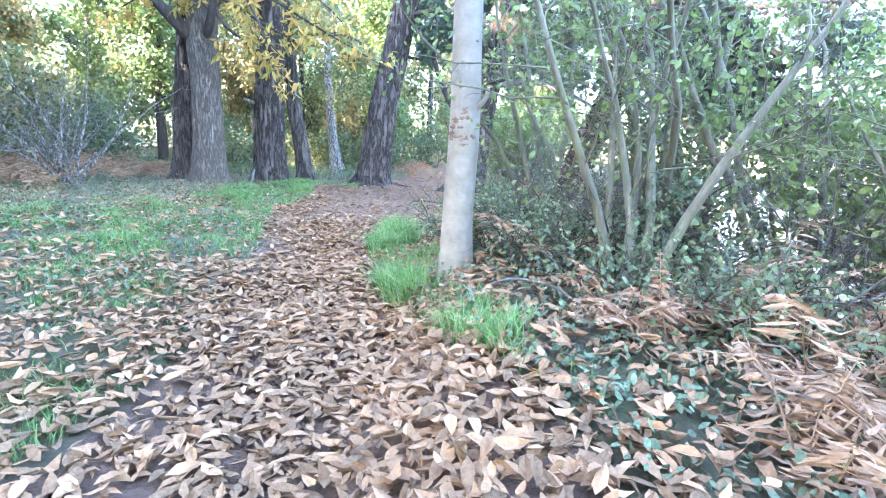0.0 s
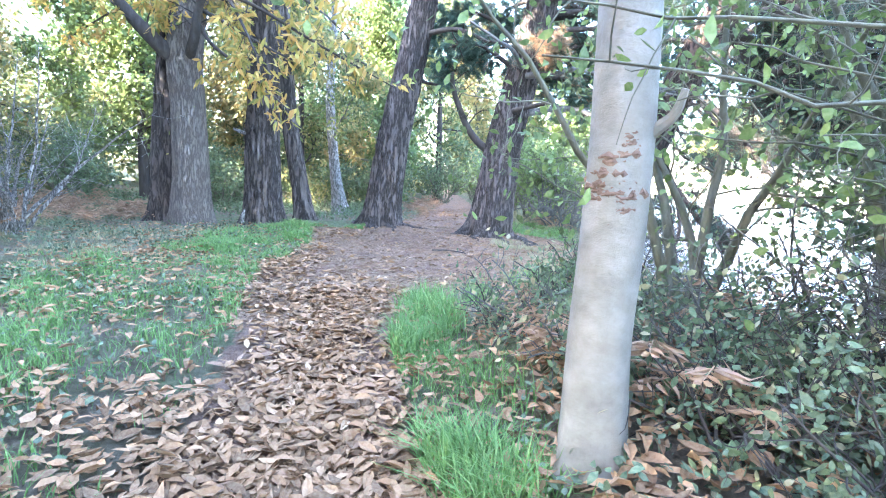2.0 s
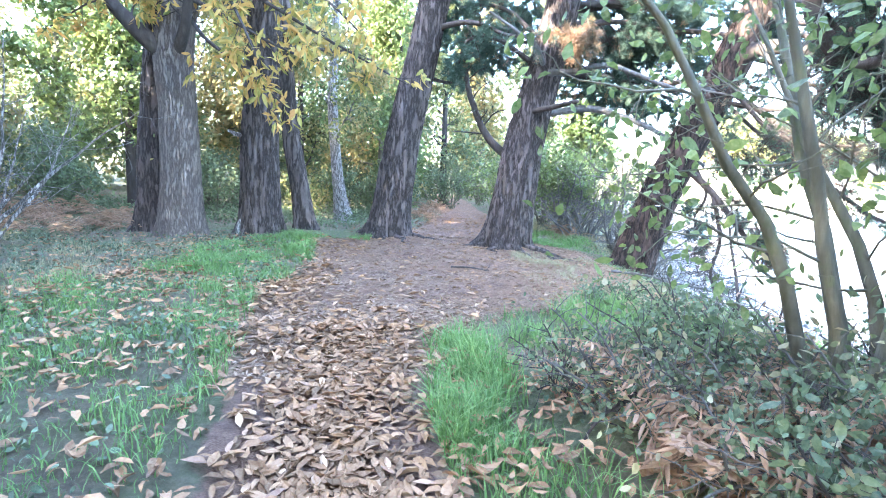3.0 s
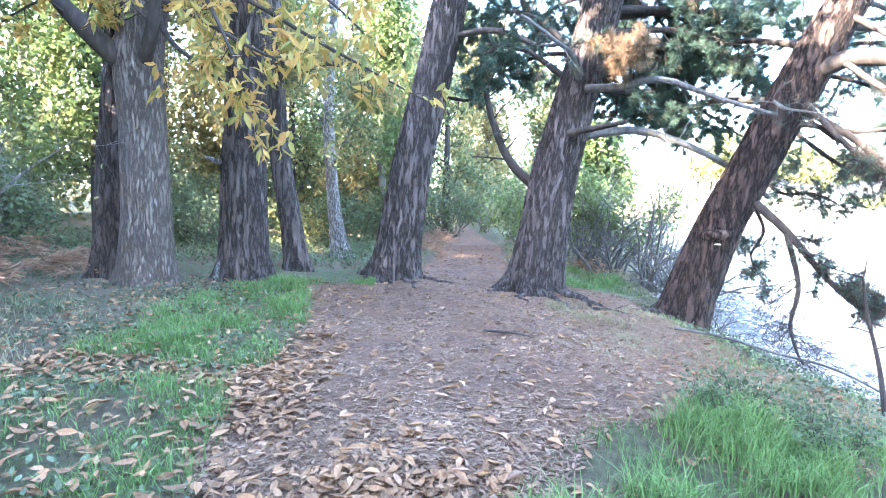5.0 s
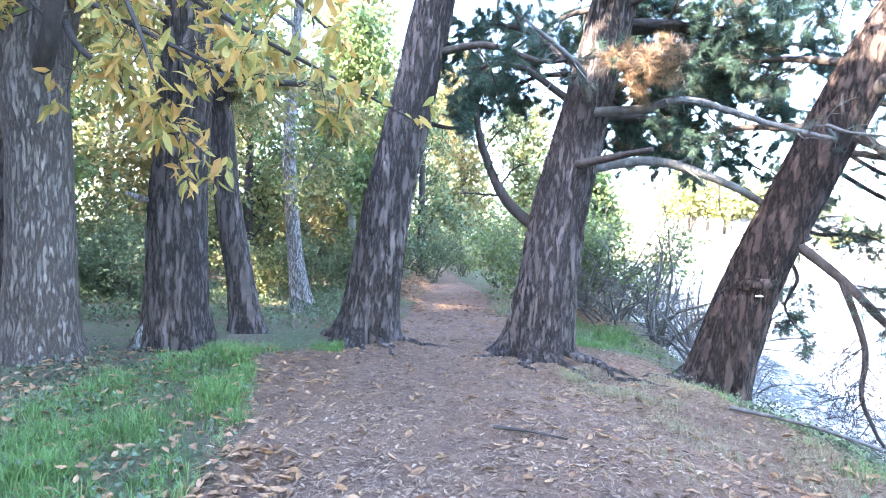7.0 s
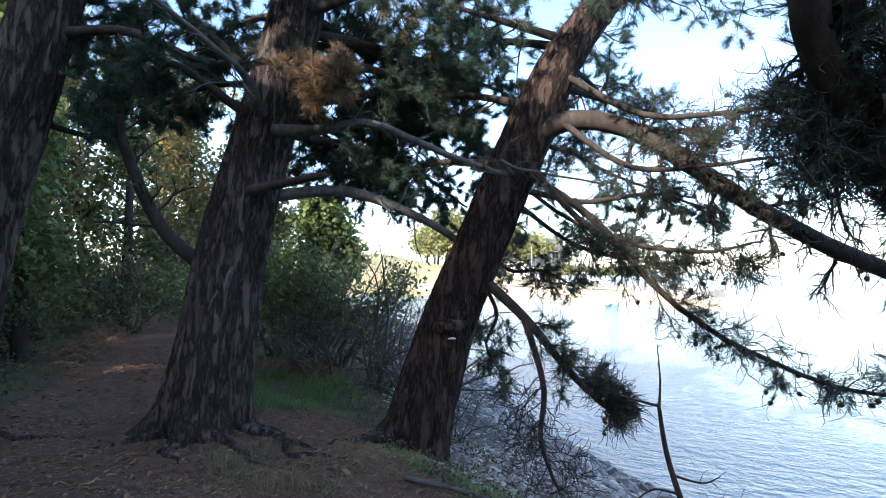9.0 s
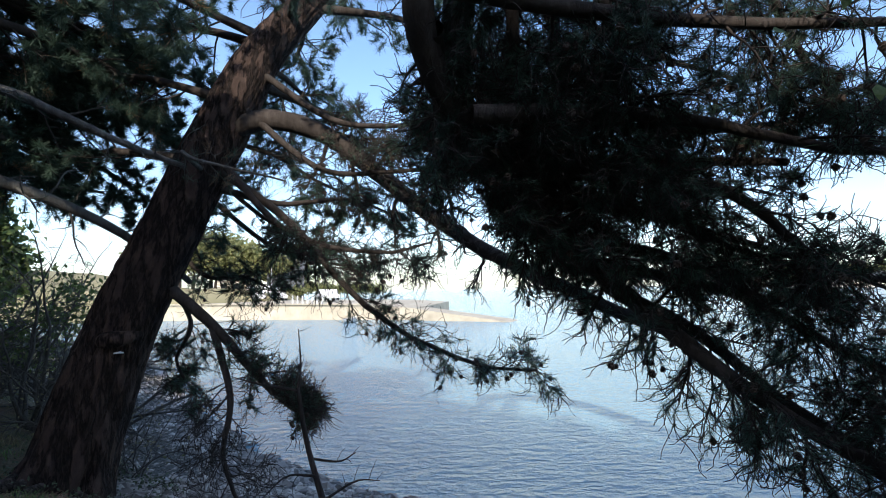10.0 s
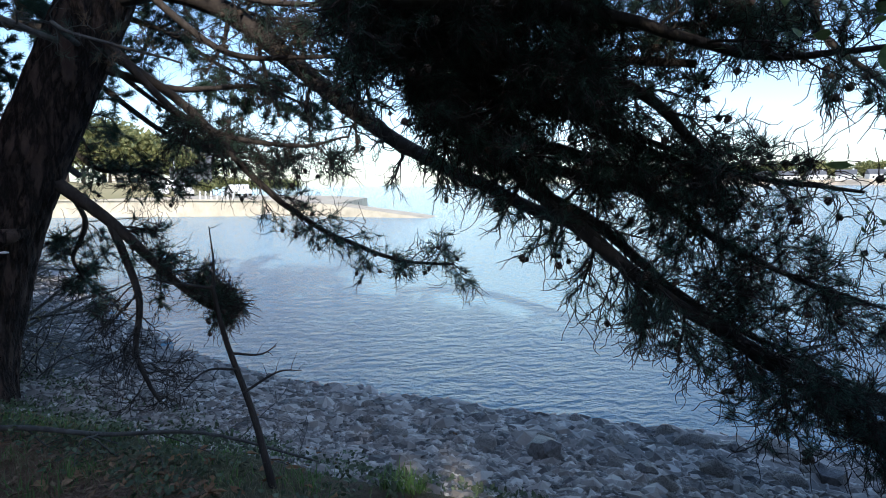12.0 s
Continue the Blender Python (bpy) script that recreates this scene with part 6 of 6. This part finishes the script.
grass("grass", *scatter(3500, -3.75, -3.25, 17.2, 17.7, 609, None, 0.1), 0.16, 0.0035, M_GRASS, 619, "small grass tuft at the foot of the pine")
grass("dry_grass", *scatter(9000, -2.6, 2.6, 18.6, 27, 610, off_path, 0.16), 0.18, 0.004, M_DRYGRASS, 620, "pale dry grass along the far path")
grass("grass", *scatter(9000, 0.2, 2.2, 18.4, 21.0, 620, None, 0.12), 0.13, 0.004, M_GRASS, 621, "green grass strip behind the pines")
grass("dry_grass", *scatter(9000, -10, -5.4, 9.5, 15.0, 621, None, 0.2), 0.13, 0.004, M_DRYGRASS, 622, "pale dry grass on the woodland edge")


def low_leaves(name, x, y, size, mat, seed, lift, label):
    g = np.random.default_rng(seed)
    s = np.stack([x, y, height(x, y) + g.uniform(0.01, lift, len(x))], -1)
    me = Build().add(*simple_leaves(s, size, g, 2.0)).mesh(name)
    me.materials.append(mat)
    tagged(new(name, me), label, "undergrowth", kind="stuff")


low_leaves("ivy", *scatter(16000, -9.5, -2.6, 3.0, 17.5, 631, left_bank, 0.25), 0.055, M_IVY, 641, 0.1, "low ivy and herbs on the woodland floor")
low_leaves("ivy", *scatter(14000, -0.6, 3.2, 3.2, 10.0, 632, off_path, 0.22), 0.05, M_IVY, 642, 0.12, "dark ivy under the thicket")
low_leaves("ivy", *scatter(6000, 1.6, 3.6, 10.0, 19.0, 633, None, 0.16), 0.05, M_IVY, 643, 0.14, "low green plants on the bank edge")
low_leaves("undergrowth", *scatter(12000, -12, -2.8, 18.5, 24, 634, None, 0.3), 0.08, M_DEEP, 644, 0.25, "dark undergrowth beneath the trees")


def lying_leaves(x, y, g, lift):
    k = len(x)
    a = g.uniform(0, 6.28, k)
    d = np.stack([np.cos(a), np.sin(a), g.normal(0, 0.16, k)], -1)
    flat = np.stack([g.normal(0, 0.3, k), g.normal(0, 0.3, k), np.ones(k)], -1)
    s = np.stack([x, y, height(x, y) + g.uniform(0.012, lift, k)], -1)
    ln = g.uniform(0.06, 0.14, k)
    return blades(s - d * ln[:, None] * 0.5, d, ln, ln * g.uniform(0.32, 0.46, k), g, 0.7, flat)


def leaf_litter():
    g = np.random.default_rng(651)
    b = Build()
    lx = lambda n, y0, y1, spread_: (lambda y: (np.clip(g.normal(0.57, spread_, n), -0.9, 1.9) * (path_right(y) - path_left(y)) + path_left(y), y))(g.uniform(y0, y1, n))  # noqa: E731
    for n, y0, y1, sp, lift in ((5200, 2.6, 7.5, 0.42, 0.05), (2800, 7.0, 10.8, 0.22, 0.04), (2600, 2.6, 8.0, 0.9, 0.07), (1300, 10.6, 17.5, 0.45, 0.02)):
        b.add(*lying_leaves(*lx(n, y0, y1, sp), g, lift))
    for n, x0, x1, y0, y1, lift in ((5200, -6.5, -1.9, 1, 8, 0.1), (900, -6, -2.2, 7, 11.5, 0.13), (800, -1.3, 0.1, 6.6, 10, 0.12), (1200, -9, -4, 1, 12, 0.1), (2600, -0.4, 2.8, 2.0, 8, 0.1), (1200, 1.5, 4.5, 1.5, 7, 0.1), (1100, -6.4, -3, 9, 17, 0.1), (420, -5.6, -3.2, 12.0, 12.6, 0.05), (300, -3.6, -2.9, 11.2, 13.6, 0.04), (300, 0, 2.4, 11, 14, 0.04), (600, -4, 0, 18, 25, 0.03), (500, -8.5, -5, 11, 16, 0.08)):
        b.add(*lying_leaves(g.uniform(x0, x1, n), g.uniform(y0, y1, n), g, lift))
    me = b.mesh("leaf_litter")
    me.materials.append(M_LITTER)
    ob = tagged(new("leaf_litter", me), "brown and tan fallen chestnut leaves strewn over the path", "leaves", kind="stuff")
    kinds = []
    for k in range(7):
        v, q, t = blades(np.array([[-0.07, 0, 0.012]]), np.array([[1.0, 0, 0.05]]), 0.1 + 0.008 * k, 0.048, g, 0.9, np.array([[0, 0.2, 1.0]]))
        lm = mesh_of("leaf", v, [q, t])
        lm.materials.append(M_SINGLE)
        kinds.append(lm)
    for k in range(280):
        y = float(g.uniform(4.4, 13.0))
        u = float(g.uniform(-0.15, 1.1))
        x = float(path_left(y) + u * (min(float(path_right(y)), 0.5) - path_left(y)))
        lf = new("leaf", kinds[k % 7])
        lf.parent = ob
        lf.location = (x, y, float(height(x, y)) + 0.02)
        lf.rotation_euler = (g.uniform(-0.3, 0.3), g.uniform(-0.25, 0.25), g.uniform(0, 6.28))


def single_leaf_material():
    m, nt, n, l, b = nodes_of("fallen_leaf")
    o = n.new("ShaderNodeObjectInfo")
    c = ramp(nt, o.outputs["Random"], [(0.05, (0.16, 0.075, 0.04)), (0.4, (0.3, 0.155, 0.08)), (0.75, (0.42, 0.24, 0.12)), (0.98, (0.5, 0.33, 0.19))])
    l.new(mixed(nt, 0.3, c, ramp(nt, noise_of(nt, 40, 5), [(0.3, (0.1, 0.06, 0.04)), (0.7, (0.5, 0.36, 0.22))])), b.inputs["Base Color"])
    b.inputs["Roughness"].default_value = 0.6
    return m


def earth_litter():
    """Dead pine needles, bits of bark and twig over the bare ground."""
    g = np.random.default_rng(661)
    n = 66000
    y = np.r_[g.uniform(9.5, 18.5, 60000), g.uniform(18, 25, 6000)]
    x = path_left(y) + g.random(n) * (path_right(y) - path_left(y) + 0.5) - 0.2
    a = g.uniform(0, 6.28, n)
    d = np.stack([np.cos(a), np.sin(a), g.normal(0, 0.12, n)], -1)
    s = np.stack([x, y, height(x, y) + g.uniform(0.004, 0.016, n)], -1)
    big = g.random(n) < 0.22
    ln = np.where(big, g.uniform(0.03, 0.09, n), g.uniform(0.06, 0.16, n))
    wd = np.where(big, g.uniform(0.012, 0.035, n), 0.005)
    me = Build().add(*blades(s, d, ln, wd, g, 0.2, np.tile([0.05, 0.05, 1.0], (n, 1)))).mesh("needle_litter")
    me.materials.append(M_CRUMB)
    tagged(new("needle_litter", me), "brown dead pine needles and bark crumbs on bare earth", "litter", kind="stuff")


M_SINGLE = single_leaf_material()
earth_litter()
leaf_litter()
shingle_beach()
